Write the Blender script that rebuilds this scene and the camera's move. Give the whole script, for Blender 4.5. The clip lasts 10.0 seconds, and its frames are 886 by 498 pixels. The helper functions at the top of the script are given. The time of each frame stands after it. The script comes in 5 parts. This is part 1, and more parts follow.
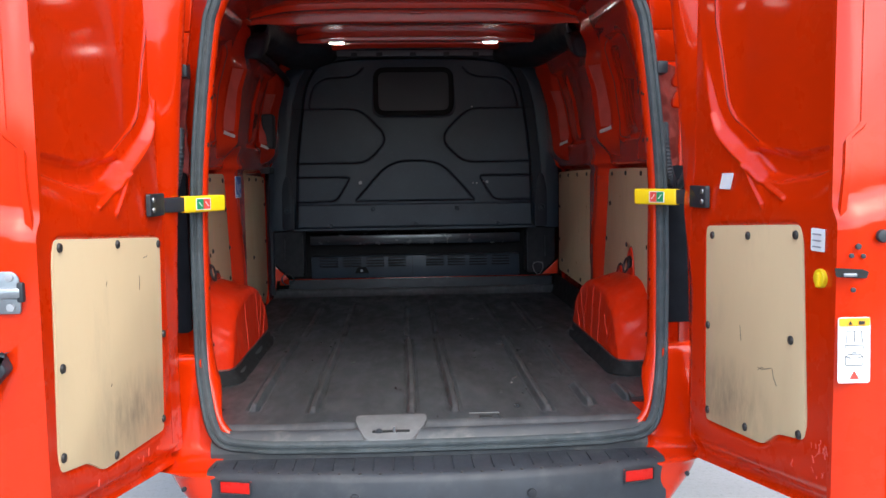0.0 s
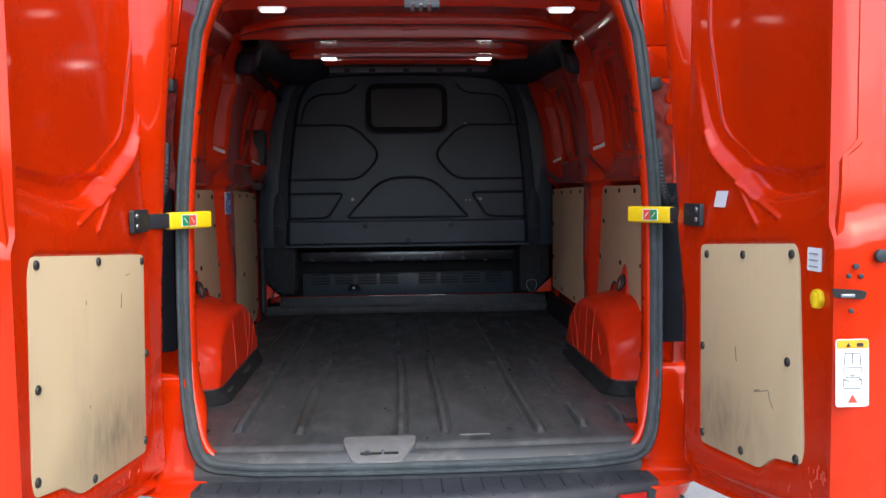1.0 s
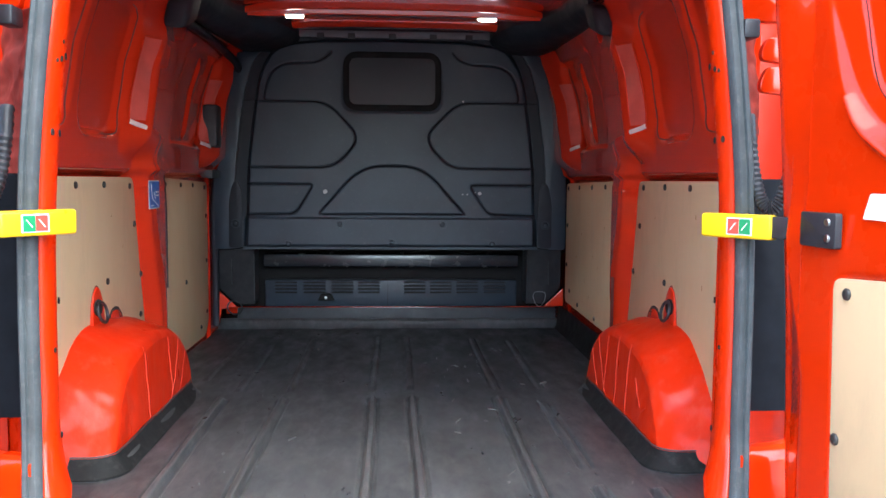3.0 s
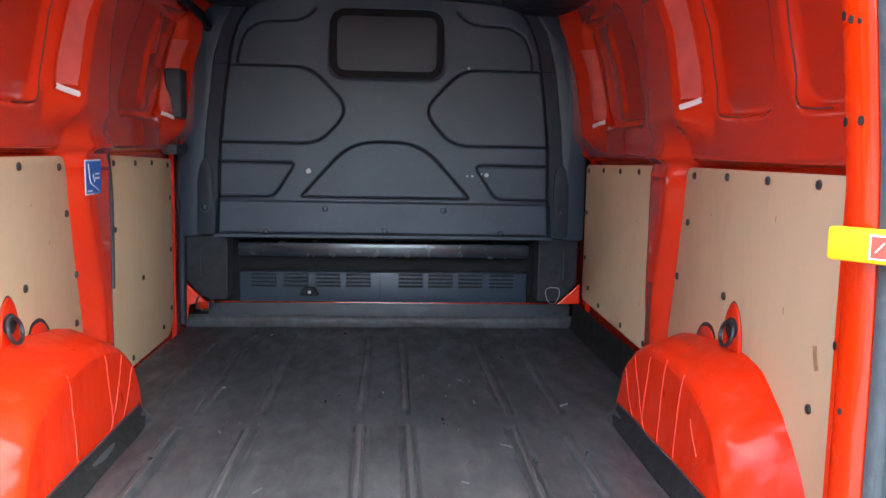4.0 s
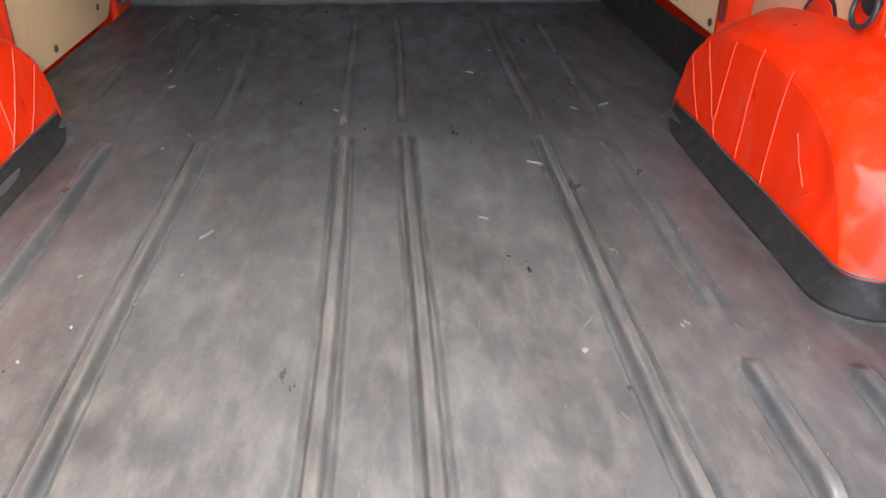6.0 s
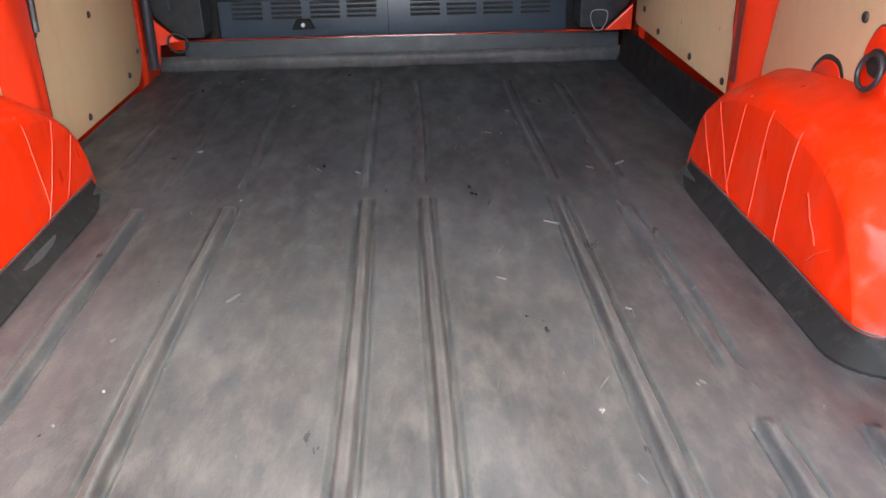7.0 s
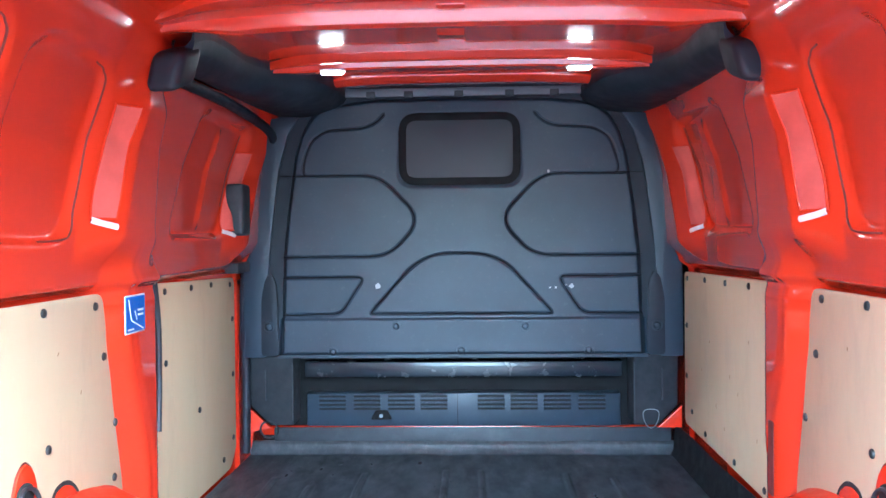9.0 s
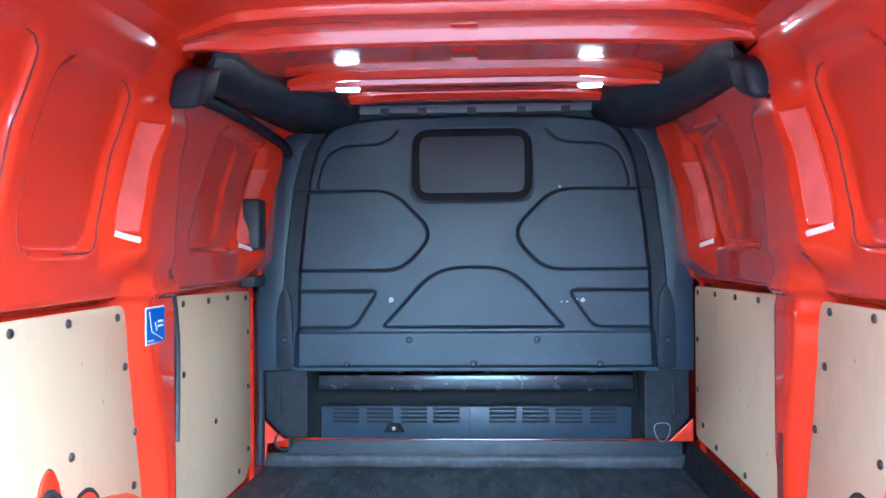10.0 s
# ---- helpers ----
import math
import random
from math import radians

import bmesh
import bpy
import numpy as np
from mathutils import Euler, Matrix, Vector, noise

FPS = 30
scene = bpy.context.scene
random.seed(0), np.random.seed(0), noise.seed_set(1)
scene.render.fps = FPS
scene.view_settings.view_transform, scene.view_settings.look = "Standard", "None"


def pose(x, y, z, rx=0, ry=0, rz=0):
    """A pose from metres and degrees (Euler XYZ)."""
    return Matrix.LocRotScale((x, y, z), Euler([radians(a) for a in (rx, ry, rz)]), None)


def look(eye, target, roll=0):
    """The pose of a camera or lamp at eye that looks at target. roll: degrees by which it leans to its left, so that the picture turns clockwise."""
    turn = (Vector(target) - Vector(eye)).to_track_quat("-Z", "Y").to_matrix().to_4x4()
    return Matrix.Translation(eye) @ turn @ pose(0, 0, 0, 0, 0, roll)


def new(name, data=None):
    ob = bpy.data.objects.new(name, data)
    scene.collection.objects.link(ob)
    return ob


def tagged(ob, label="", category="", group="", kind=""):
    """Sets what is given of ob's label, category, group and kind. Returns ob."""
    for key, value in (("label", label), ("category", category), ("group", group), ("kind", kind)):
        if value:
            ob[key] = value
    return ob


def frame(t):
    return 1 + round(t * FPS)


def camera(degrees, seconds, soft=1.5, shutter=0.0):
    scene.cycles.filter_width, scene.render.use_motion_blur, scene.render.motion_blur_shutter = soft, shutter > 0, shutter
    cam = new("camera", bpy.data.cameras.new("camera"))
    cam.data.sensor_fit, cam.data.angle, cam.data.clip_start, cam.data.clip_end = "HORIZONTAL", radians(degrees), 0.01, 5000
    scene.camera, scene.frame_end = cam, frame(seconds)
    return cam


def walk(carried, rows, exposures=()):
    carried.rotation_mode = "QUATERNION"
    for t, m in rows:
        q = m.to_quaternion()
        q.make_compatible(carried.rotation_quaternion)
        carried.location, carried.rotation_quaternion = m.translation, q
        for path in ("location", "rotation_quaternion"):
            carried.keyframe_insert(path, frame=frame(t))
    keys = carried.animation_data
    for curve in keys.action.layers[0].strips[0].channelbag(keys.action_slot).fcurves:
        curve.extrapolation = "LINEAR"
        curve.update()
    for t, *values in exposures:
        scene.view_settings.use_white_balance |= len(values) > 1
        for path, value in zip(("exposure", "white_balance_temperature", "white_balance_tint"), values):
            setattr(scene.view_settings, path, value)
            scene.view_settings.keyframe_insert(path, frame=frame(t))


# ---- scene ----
cam = camera(56.5, 10.0)
PATH = [
    (0, (-0.074, -2.5, 1.327), (0.022, -0.511, 1.143), -0.8),
    (0.5, (-0.073, -2.49, 1.333), (0.029, -0.5, 1.169), -0.8),
    (1, (-0.057, -2.458, 1.327), (0.051, -0.466, 1.183), -0.6),
    (1.5, (-0.038, -2.346, 1.318), (0.071, -0.354, 1.182), -0.2),
    (2, (-0.04, -2.127, 1.331), (0.081, -0.136, 1.193), 0.4),
    (2.2, (-0.033, -2.048, 1.337), (0.096, -0.057, 1.198), 0.4),
    (3.3, (0.02, -1.453, 1.33), (0.127, 0.535, 1.145), 0.7),
    (3.5, (0.008, -1.338, 1.337), (0.116, 0.649, 1.136), 1.2),
    (4, (0.013, -1.112, 1.365), (0.147, 0.87, 1.131), 1.1),
    (4.5, (0.061, -0.927, 1.379), (0.166, 1.054, 1.124), 0.4),
    (5, (0.073, -0.765, 1.361), (0.165, 1.175, 0.882), 0.4),
    (5.5, (0.047, -0.61, 1.28), (0.162, 1.216, 0.471), 1.2),
    (5.7, (0.039, -0.574, 1.253), (0.165, 1.203, 0.342), 1.1),
    (6.8, (0.038, -0.536, 1.252), (0.112, 1.191, 0.248), -1.6),
    (7, (0.045, -0.576, 1.289), (0.115, 1.227, 0.428), -1.1),
    (7.5, (0.079, -0.662, 1.372), (0.108, 1.273, 0.866), -1.0),
    (8, (0.076, -0.736, 1.421), (0.062, 1.247, 1.16), -1.3),
    (8.5, (0.071, -0.782, 1.452), (0.024, 1.214, 1.335), -1.0),
    (9, (0.06, -0.812, 1.467), (-0.019, 1.186, 1.435), -0.6),
    (9.5, (0.053, -0.84, 1.458), (-0.043, 1.158, 1.452), -0.6),
    (10, (0.055, -0.854, 1.461), (-0.05, 1.143, 1.468), -0.5),
]
EXPOSURES = [(0, 1.95, 6500, 3), (0.5, 1.82, 6500, 3), (1, 1.78, 6500, 3), (1.5, 1.98, 6450, 3), (2, 2.42, 6400, 3), (3.5, 3.4, 6300, 2), (4.5, 3.85, 6400, 2), (5.5, 4.1, 7300, 3), (7, 4.05, 7200, 3), (7.5, 4.2, 6800, 2), (8, 4.6, 6000, -2), (8.5, 4.85, 5400, -5), (9, 4.85, 5000, -8), (10, 4.75, 4650, -10)]
walk(cam, [(t, look(eye, target, roll)) for t, eye, target, roll in PATH], EXPOSURES)


# ---- world and light ----
SUN_ELEV, SUN_AZ = 54.0, 163.0
world = bpy.data.worlds.new("sky")
scene.world = world
world.use_nodes = True
wn = world.node_tree
wn.nodes.clear()
sky = wn.nodes.new("ShaderNodeTexSky")
sky.sky_type = "NISHITA"
sky.sun_disc = False
sky.sun_elevation, sky.sun_rotation = radians(SUN_ELEV), radians(SUN_AZ)
sky.air_density, sky.dust_density, sky.ozone_density = 1.0, 2.0, 1.5
wb = wn.nodes.new("ShaderNodeBackground")
wb.inputs["Strength"].default_value = 0.15
wo = wn.nodes.new("ShaderNodeOutputWorld")
wn.links.new(sky.outputs[0], wb.inputs[0])
wn.links.new(wb.outputs[0], wo.inputs[0])

sun_data = bpy.data.lights.new("sun", "SUN")
sun_data.energy, sun_data.angle, sun_data.color = 0.85, radians(90), (1.0, 0.98, 0.96)
sun = new("sun", sun_data)
az, el = radians(SUN_AZ), radians(SUN_ELEV)
sun.matrix_world = look((0, 0, 8), Vector((0, 0, 8)) - Vector((math.sin(az) * math.cos(el), math.cos(az) * math.cos(el), math.sin(el))))


# ---- materials ----
def material(name, color, rough=0.5, metal=0.0, coat=0.0, spec=0.5, var=0.12, scale=6.0, bump=0.0, bump_scale=200.0,
             stain=None, stain_amount=0.0, stain_scale=4.0, rough_var=0.1, stretch=(1, 1, 1), coat_rough=0.035, wear=None, wear_from=0.51, wear_to=0.56, patch=None, stain_from=0.52, stain_to=0.75):
    """A surface with broad tone changes, fine relief, and optional stains of another colour."""
    m = bpy.data.materials.new(name)
    m.use_nodes = True
    nt = m.node_tree
    b = nt.nodes["Principled BSDF"]
    tc = nt.nodes.new("ShaderNodeTexCoord")
    mp = nt.nodes.new("ShaderNodeMapping")
    mp.inputs["Scale"].default_value = stretch
    nt.links.new(tc.outputs["Object"], mp.inputs[0])

    def tex(sc, detail=6, rgh=0.6):
        n = nt.nodes.new("ShaderNodeTexNoise")
        n.inputs["Scale"].default_value, n.inputs["Detail"].default_value, n.inputs["Roughness"].default_value = sc, detail, rgh
        nt.links.new(mp.outputs[0], n.inputs["Vector"])
        return n

    def ramp(src, a, z):
        r = nt.nodes.new("ShaderNodeMapRange")
        r.inputs["From Min"].default_value, r.inputs["From Max"].default_value = 0.3, 0.7
        r.inputs["To Min"].default_value, r.inputs["To Max"].default_value = a, z
        nt.links.new(src, r.inputs["Value"])
        return r

    def mix(fac, a, z):
        x = nt.nodes.new("ShaderNodeMix")
        x.data_type = "RGBA"
        for val, sock in ((fac, x.inputs[0]), (a, x.inputs[6]), (z, x.inputs[7])):
            if isinstance(val, tuple):
                sock.default_value = (*val, 1)
            else:
                nt.links.new(val, sock)
        return x.outputs[2]

    big = tex(scale)
    lo = tuple(c * (1 - var) for c in color)
    hi = tuple(min(1, c * (1 + var)) for c in color)
    col = mix(ramp(big.outputs[0], 0, 1).outputs[0], lo, hi)
    if stain:
        s = tex(stain_scale, 10, 0.7)
        r = nt.nodes.new("ShaderNodeMapRange")
        r.inputs["From Min"].default_value, r.inputs["From Max"].default_value = stain_from, stain_to
        r.inputs["To Max"].default_value = stain_amount
        nt.links.new(s.outputs[0], r.inputs["Value"])
        col = mix(r.outputs[0], col, stain)
    if wear:
        g = nt.nodes.new("ShaderNodeNewGeometry")
        r = nt.nodes.new("ShaderNodeMapRange")
        r.inputs["From Min"].default_value, r.inputs["From Max"].default_value = wear_from, wear_to
        nt.links.new(g.outputs["Pointiness"], r.inputs["Value"])
        t = nt.nodes.new("ShaderNodeMath")
        t.operation = "MULTIPLY"
        nt.links.new(r.outputs[0], t.inputs[0])
        nt.links.new(ramp(tex(35, 8, 0.7).outputs[0], 0.1, 0.9).outputs[0], t.inputs[1])
        col = mix(t.outputs[0], col, wear)
    if patch:
        centre, size, tint, amount = patch
        pm = nt.nodes.new("ShaderNodeMapping")
        pm.vector_type = "TEXTURE"
        pm.inputs["Location"].default_value, pm.inputs["Scale"].default_value = centre, size
        nt.links.new(tc.outputs["Object"], pm.inputs[0])
        ln = nt.nodes.new("ShaderNodeVectorMath")
        ln.operation = "LENGTH"
        nt.links.new(pm.outputs[0], ln.inputs[0])
        r = nt.nodes.new("ShaderNodeMapRange")
        r.inputs["From Min"].default_value, r.inputs["From Max"].default_value = 1.0, 0.1
        r.inputs["To Max"].default_value = amount
        nt.links.new(ln.outputs["Value"], r.inputs["Value"])
        t = nt.nodes.new("ShaderNodeMath")
        t.operation = "MULTIPLY"
        nt.links.new(r.outputs[0], t.inputs[0])
        nt.links.new(ramp(tex(28, 8, 0.65).outputs[0], 0.0, 1.0).outputs[0], t.inputs[1])
        col = mix(t.outputs[0], col, tint)
    nt.links.new(col, b.inputs["Base Color"])
    rr = ramp(tex(scale * 2.3).outputs[0], max(0.02, rough - rough_var), min(1, rough + rough_var))
    nt.links.new(rr.outputs[0], b.inputs["Roughness"])
    b.inputs["Metallic"].default_value = metal
    b.inputs["Specular IOR Level"].default_value = spec
    b.inputs["Coat Weight"].default_value, b.inputs["Coat Roughness"].default_value = coat, coat_rough
    if bump:
        bn = nt.nodes.new("ShaderNodeBump")
        bn.inputs["Strength"].default_value, bn.inputs["Distance"].default_value = bump, 0.002
        nt.links.new(tex(bump_scale, 3).outputs[0], bn.inputs["Height"])
        nt.links.new(bn.outputs[0], b.inputs["Normal"])
    return m


def glow(name, color, strength):
    m = bpy.data.materials.new(name)
    m.use_nodes = True
    b = m.node_tree.nodes["Principled BSDF"]
    b.inputs["Base Color"].default_value = (*color, 1)
    b.inputs["Emission Color"].default_value, b.inputs["Emission Strength"].default_value = (*color, 1), strength
    return m


RED = material("red_paint", (0.60, 0.030, 0.008), 0.26, coat=1.0, spec=0.5, var=0.0, scale=1.5, rough_var=0.0)
RED_WEATHERED = material("weathered_red_paint", (0.56, 0.022, 0.001), 0.28, coat=0.85, coat_rough=0.09, spec=0.05, var=0.03, scale=3, rough_var=0.03)
RED_SCUFFED = material("scuffed_red_paint", (0.62, 0.024, 0.004), 0.34, coat=0.14, coat_rough=0.04, spec=0.12, var=0.08, scale=8, rough_var=0.08, bump=0.40, bump_scale=30,
                       stain=(0.62, 0.12, 0.08), stain_amount=0.30, stain_scale=26, stretch=(1, 1, 0.3))
BLACK_STEEL = material("black_bulkhead_paint", (0.019, 0.030, 0.047), 0.44, spec=0.45, var=0.15, scale=5, rough_var=0.05, bump=0.08,
                       bump_scale=160, stain=(0.085, 0.092, 0.10), stain_amount=0.35, stain_scale=48, stain_from=0.58, stain_to=0.74)
MAT_SCUFF = material("pale_scuffed_rubber", (0.085, 0.086, 0.086), 0.6, var=0.3, scale=40)
FLAP = material("black_rubber_edge", (0.011, 0.012, 0.013), 0.7, spec=0.2, var=0.3, scale=10, bump=0.3, bump_scale=200, stain=(0.16, 0.155, 0.15), stain_amount=0.15, stain_scale=30)
BLACK_GROOVE = material("black_gasket_and_groove", (0.006, 0.006, 0.007), 0.7, var=0.2, spec=0.2)
BLACK_PLASTIC = material("black_plastic", (0.017, 0.019, 0.024), 0.5, var=0.2, scale=12, bump=0.1, bump_scale=300,
                         stain=(0.10, 0.10, 0.10), stain_amount=0.2, stain_scale=15)
BUMPER = material("grey_black_bumper_plastic", (0.022, 0.026, 0.034), 0.55, var=0.2, scale=9, bump=0.25, bump_scale=350,
                  stain=(0.13, 0.13, 0.13), stain_amount=0.25, stain_scale=7)
# patch: pale dust that also paints in the daylight falloff from the rear opening
RUBBER_MAT = material("black_rubber_mat", (0.027, 0.031, 0.037), 0.42, var=0.4, scale=5.0, bump=0.35, bump_scale=260, rough_var=0.15,
                      stain=(0.155, 0.152, 0.146), stain_amount=0.45, stain_scale=24.0, stretch=(1.3, 0.5, 1.0), wear=(0.088, 0.089, 0.090), wear_from=0.51, wear_to=0.57,
                      stain_from=0.47, stain_to=0.80, patch=((0.0, 0.25, 0.58), (1.4, 1.15, 4.0), (0.12, 0.118, 0.113), 0.34))
SILL = material("worn_grey_sill_plastic", (0.040, 0.044, 0.050), 0.5, var=0.2, scale=7, bump=0.15, bump_scale=200, stain=(0.2, 0.19, 0.17), stain_amount=0.5, stain_scale=12)
LATCH = material("pale_worn_plastic", (0.12, 0.122, 0.125), 0.5, var=0.2, scale=14, bump=0.15, bump_scale=200, stain=(0.25, 0.24, 0.22), stain_amount=0.4, stain_scale=25)
SEAL = material("grey_rubber_seal", (0.055, 0.066, 0.072), 0.7, spec=0.3, var=0.25, scale=14, bump=0.4, bump_scale=90, stain=(0.16, 0.16, 0.15), stain_amount=0.4, stain_scale=40)
PLY = material("birch_plywood", (0.58, 0.445, 0.268), 0.55, var=0.06, scale=2.5, bump=0.08, bump_scale=90, stain=(0.32, 0.24, 0.16),
               stain_amount=0.45, stain_scale=5, stretch=(1, 1, 0.35))
DOOR_PLY = material("smudged_birch_plywood", (0.58, 0.425, 0.245), 0.55, var=0.06, scale=2.5, bump=0.08, bump_scale=90, stain=(0.32, 0.24, 0.16),
                    stain_amount=0.45, stain_scale=5, stretch=(1, 1, 0.35), patch=((0.0, -0.43, 0.735), (5.0, 0.30, 0.13), (0.20, 0.15, 0.10), 0.9))
PLY_EDGE = material("plywood_edge", (0.33, 0.20, 0.10), 0.7, var=0.2, scale=60)
SCREW = material("dark_screw_cap", (0.035, 0.032, 0.030), 0.4, metal=0.3, var=0.2, scale=50)
STEEL = material("zinc_steel", (0.36, 0.37, 0.39), 0.38, metal=1.0, var=0.1, scale=30)
YELLOW = material("yellow_plastic", (0.80, 0.55, 0.01), 0.35, var=0.05, scale=20)
WHITE = material("white_label", (0.78, 0.78, 0.77), 0.4, var=0.04, scale=30)
GREY_PRINT = material("grey_print", (0.30, 0.30, 0.32), 0.5)
BLUE = material("blue_label", (0.015, 0.10, 0.42), 0.35, var=0.05, scale=30)
ORANGE = material("orange_label", (0.85, 0.38, 0.02), 0.4)
LABEL_RED = material("red_label", (0.62, 0.06, 0.04), 0.4)
LABEL_GREEN = material("green_label", (0.01, 0.22, 0.08), 0.4)
REFLECTOR = material("red_reflector", (0.60, 0.010, 0.006), 0.3, coat=0.15, spec=0.2, bump=0.3, bump_scale=260)
SLOT_RED = material("matt_dark_red_recess", (0.16, 0.020, 0.014), 0.7, var=0.3, scale=20)
SCRATCH = material("pale_red_scratch", (0.66, 0.065, 0.04), 0.4)
BLACK_GLOSS = material("glossy_black_paint", (0.016, 0.020, 0.028), 0.22, spec=0.6, var=0.2, scale=9, rough_var=0.08, bump=0.12, bump_scale=30)
BLANK = material("grey_blanked_glass", (0.034, 0.041, 0.048), 0.55, var=0.04, scale=3, rough_var=0.03)
COVER = material("matt_black_cover", (0.005, 0.006, 0.009), 0.8, spec=0.12, var=0.3, scale=14)
FOAM = material("dark_foam_cover", (0.014, 0.016, 0.021), 0.8, var=0.3, scale=12, bump=0.2, bump_scale=80)
GREY_FLANGE = material("grey_painted_flange", (0.11, 0.12, 0.14), 0.45, var=0.15, scale=20)
NAVY = material("dark_navy_trim_plastic", (0.013, 0.017, 0.026), 0.55, spec=0.35, var=0.12, scale=6, bump=0.08, bump_scale=200)
DARK = material("black_void", (0.01, 0.01, 0.01), 0.9)
CONCRETE = material("pale_concrete", (0.25, 0.247, 0.24), 0.85, var=0.15, scale=1.2, bump=0.8, bump_scale=60, stain=(0.13, 0.13, 0.13),
                    stain_amount=0.8, stain_scale=55)
LAMP = glow("lamp_glass", (1.0, 0.97, 0.92), 5.0)
LAMP_REAR = glow("dim_lamp_glass", (1.0, 0.97, 0.92), 0.5)
# paler reds that paint the reflection and glint in the pillar pockets
POCKET_GLINT = material("painted_pocket_glint", (0.80, 0.66, 0.64), 0.12, coat=1.0, var=0.1, scale=40, bump=0.3, bump_scale=60)
POCKET_SHEEN = material("painted_pocket_sheen", (0.60, 0.105, 0.085), 0.14, coat=1.0, var=0.15, scale=9, bump=0.15, bump_scale=25)


# ---- mesh helpers ----
def smooth(a, b, x):
    t = np.clip((x - a) / (b - a), 0, 1)
    return t * t * (3 - 2 * t)


def mesh_of(name, verts, faces, flat=False):
    me = bpy.data.meshes.new(name)
    me.from_pydata([tuple(map(float, v)) for v in verts], [], [tuple(map(int, f)) for f in faces])
    if not flat:
        me.polygons.foreach_set("use_smooth", np.ones(len(me.polygons), bool))
    me.update()
    return me


def link(name, me, mat, parent=None, label=""):
    me.materials.clear()
    me.materials.append(mat)
    ob = new(name, me)
    if parent:
        ob.parent = parent
    return tagged(ob, label)


def part(name, bm, mat, parent=None, label="", flat=False):
    me = bpy.data.meshes.new(name)
    bmesh.ops.recalc_face_normals(bm, faces=bm.faces)
    bm.to_mesh(me)
    bm.free()
    if not flat:
        me.polygons.foreach_set("use_smooth", np.ones(len(me.polygons), bool))
        me.set_sharp_from_angle(angle=radians(40))
    return link(name, me, mat, parent, label)


def grid_faces(nu, nv, off=0, flip=False, wrap_u=False, wrap_v=False):
    i = np.arange(nu if wrap_u else nu - 1)
    j = np.arange(nv if wrap_v else nv - 1)
    I, J = np.meshgrid(i, j, indexing="ij")
    I2, J2 = (I + 1) % nu, (J + 1) % nv
    q = np.stack([I * nv + J, I2 * nv + J, I2 * nv + J2, I * nv + J2], -1).reshape(-1, 4) + off
    return q[:, ::-1] if flip else q


def slab(name, P, offset, mat, parent=None, label=""):
    """A sheet of points P (nu, nv, 3) given thickness by a fixed offset."""
    nu, nv, _ = P.shape
    Q = P + np.asarray(offset)
    n = nu * nv
    verts = [P.reshape(-1, 3), Q.reshape(-1, 3)]
    normal = np.cross(P[1:, :-1] - P[:-1, :-1], P[:-1, 1:] - P[:-1, :-1])
    back = float((normal * (Q - P)[:-1, :-1]).sum()) > 0
    faces = [grid_faces(nu, nv, 0, back), grid_faces(nu, nv, n, not back)]
    base = 2 * n
    for A, B in ((P[0], Q[0]), (Q[-1], P[-1]), (Q[:, 0], P[:, 0]), (P[:, -1], Q[:, -1])):
        k = len(A)
        verts += [A, B]
        a = np.arange(k - 1) + base
        faces.append(np.stack([a, a + 1, a + 1 + k, a + k], -1))
        base += 2 * k
    me = mesh_of(name, np.concatenate(verts), np.concatenate(faces))
    return link(name, me, mat, parent, label)


def box(x0, x1, y0, y1, z0, z1, bevel=0.004, seg=2, bm=None):
    own = bm is None
    b = bmesh.new()
    bmesh.ops.create_cube(b, size=1)
    for v in b.verts:
        v.co = Vector(((x0 + x1) / 2 + v.co.x * (x1 - x0), (y0 + y1) / 2 + v.co.y * (y1 - y0), (z0 + z1) / 2 + v.co.z * (z1 - z0)))
    if bevel:
        bmesh.ops.bevel(b, geom=list(b.edges), offset=bevel, segments=seg, affect="EDGES", profile=0.5)
    if own:
        return b
    me = bpy.data.meshes.new("tmp")
    b.to_mesh(me)
    b.free()
    bm.from_mesh(me)
    bpy.data.meshes.remove(me)
    return bm


def rounded(points, r, n=5):
    """Round the corners of a closed outline of (a, b) points."""
    out = []
    k = len(points)
    for i in range(k):
        p0, p, p1 = (np.array(points[(i + d) % k], float) for d in (-1, 0, 1))
        a, b = p0 - p, p1 - p
        la, lb = np.linalg.norm(a), np.linalg.norm(b)
        rr = min(r, la * 0.45, lb * 0.45)
        s, e = p + a / la * rr, p + b / lb * rr
        for t in np.linspace(0, 1, n):
            out.append((1 - t) ** 2 * s + 2 * t * (1 - t) * p + t * t * e)
    return out


def round_open(points, radii, n=8, closed=False):
    """Round the corners of a line of (a, b) points, each by its own radius."""
    out = []
    k = len(points)
    for i in range(k):
        p = np.array(points[i], float)
        if not closed and i in (0, k - 1):
            out.append(p)
            continue
        a, b = np.array(points[i - 1], float) - p, np.array(points[(i + 1) % k], float) - p
        la, lb = np.linalg.norm(a), np.linalg.norm(b)
        rr = min(radii[i], la * 0.48, lb * 0.48)
        e0, e1 = p + a / la * rr, p + b / lb * rr
        out += [(1 - t) ** 2 * e0 + 2 * t * (1 - t) * p + t * t * e1 for t in np.linspace(0, 1, n)]
    return out


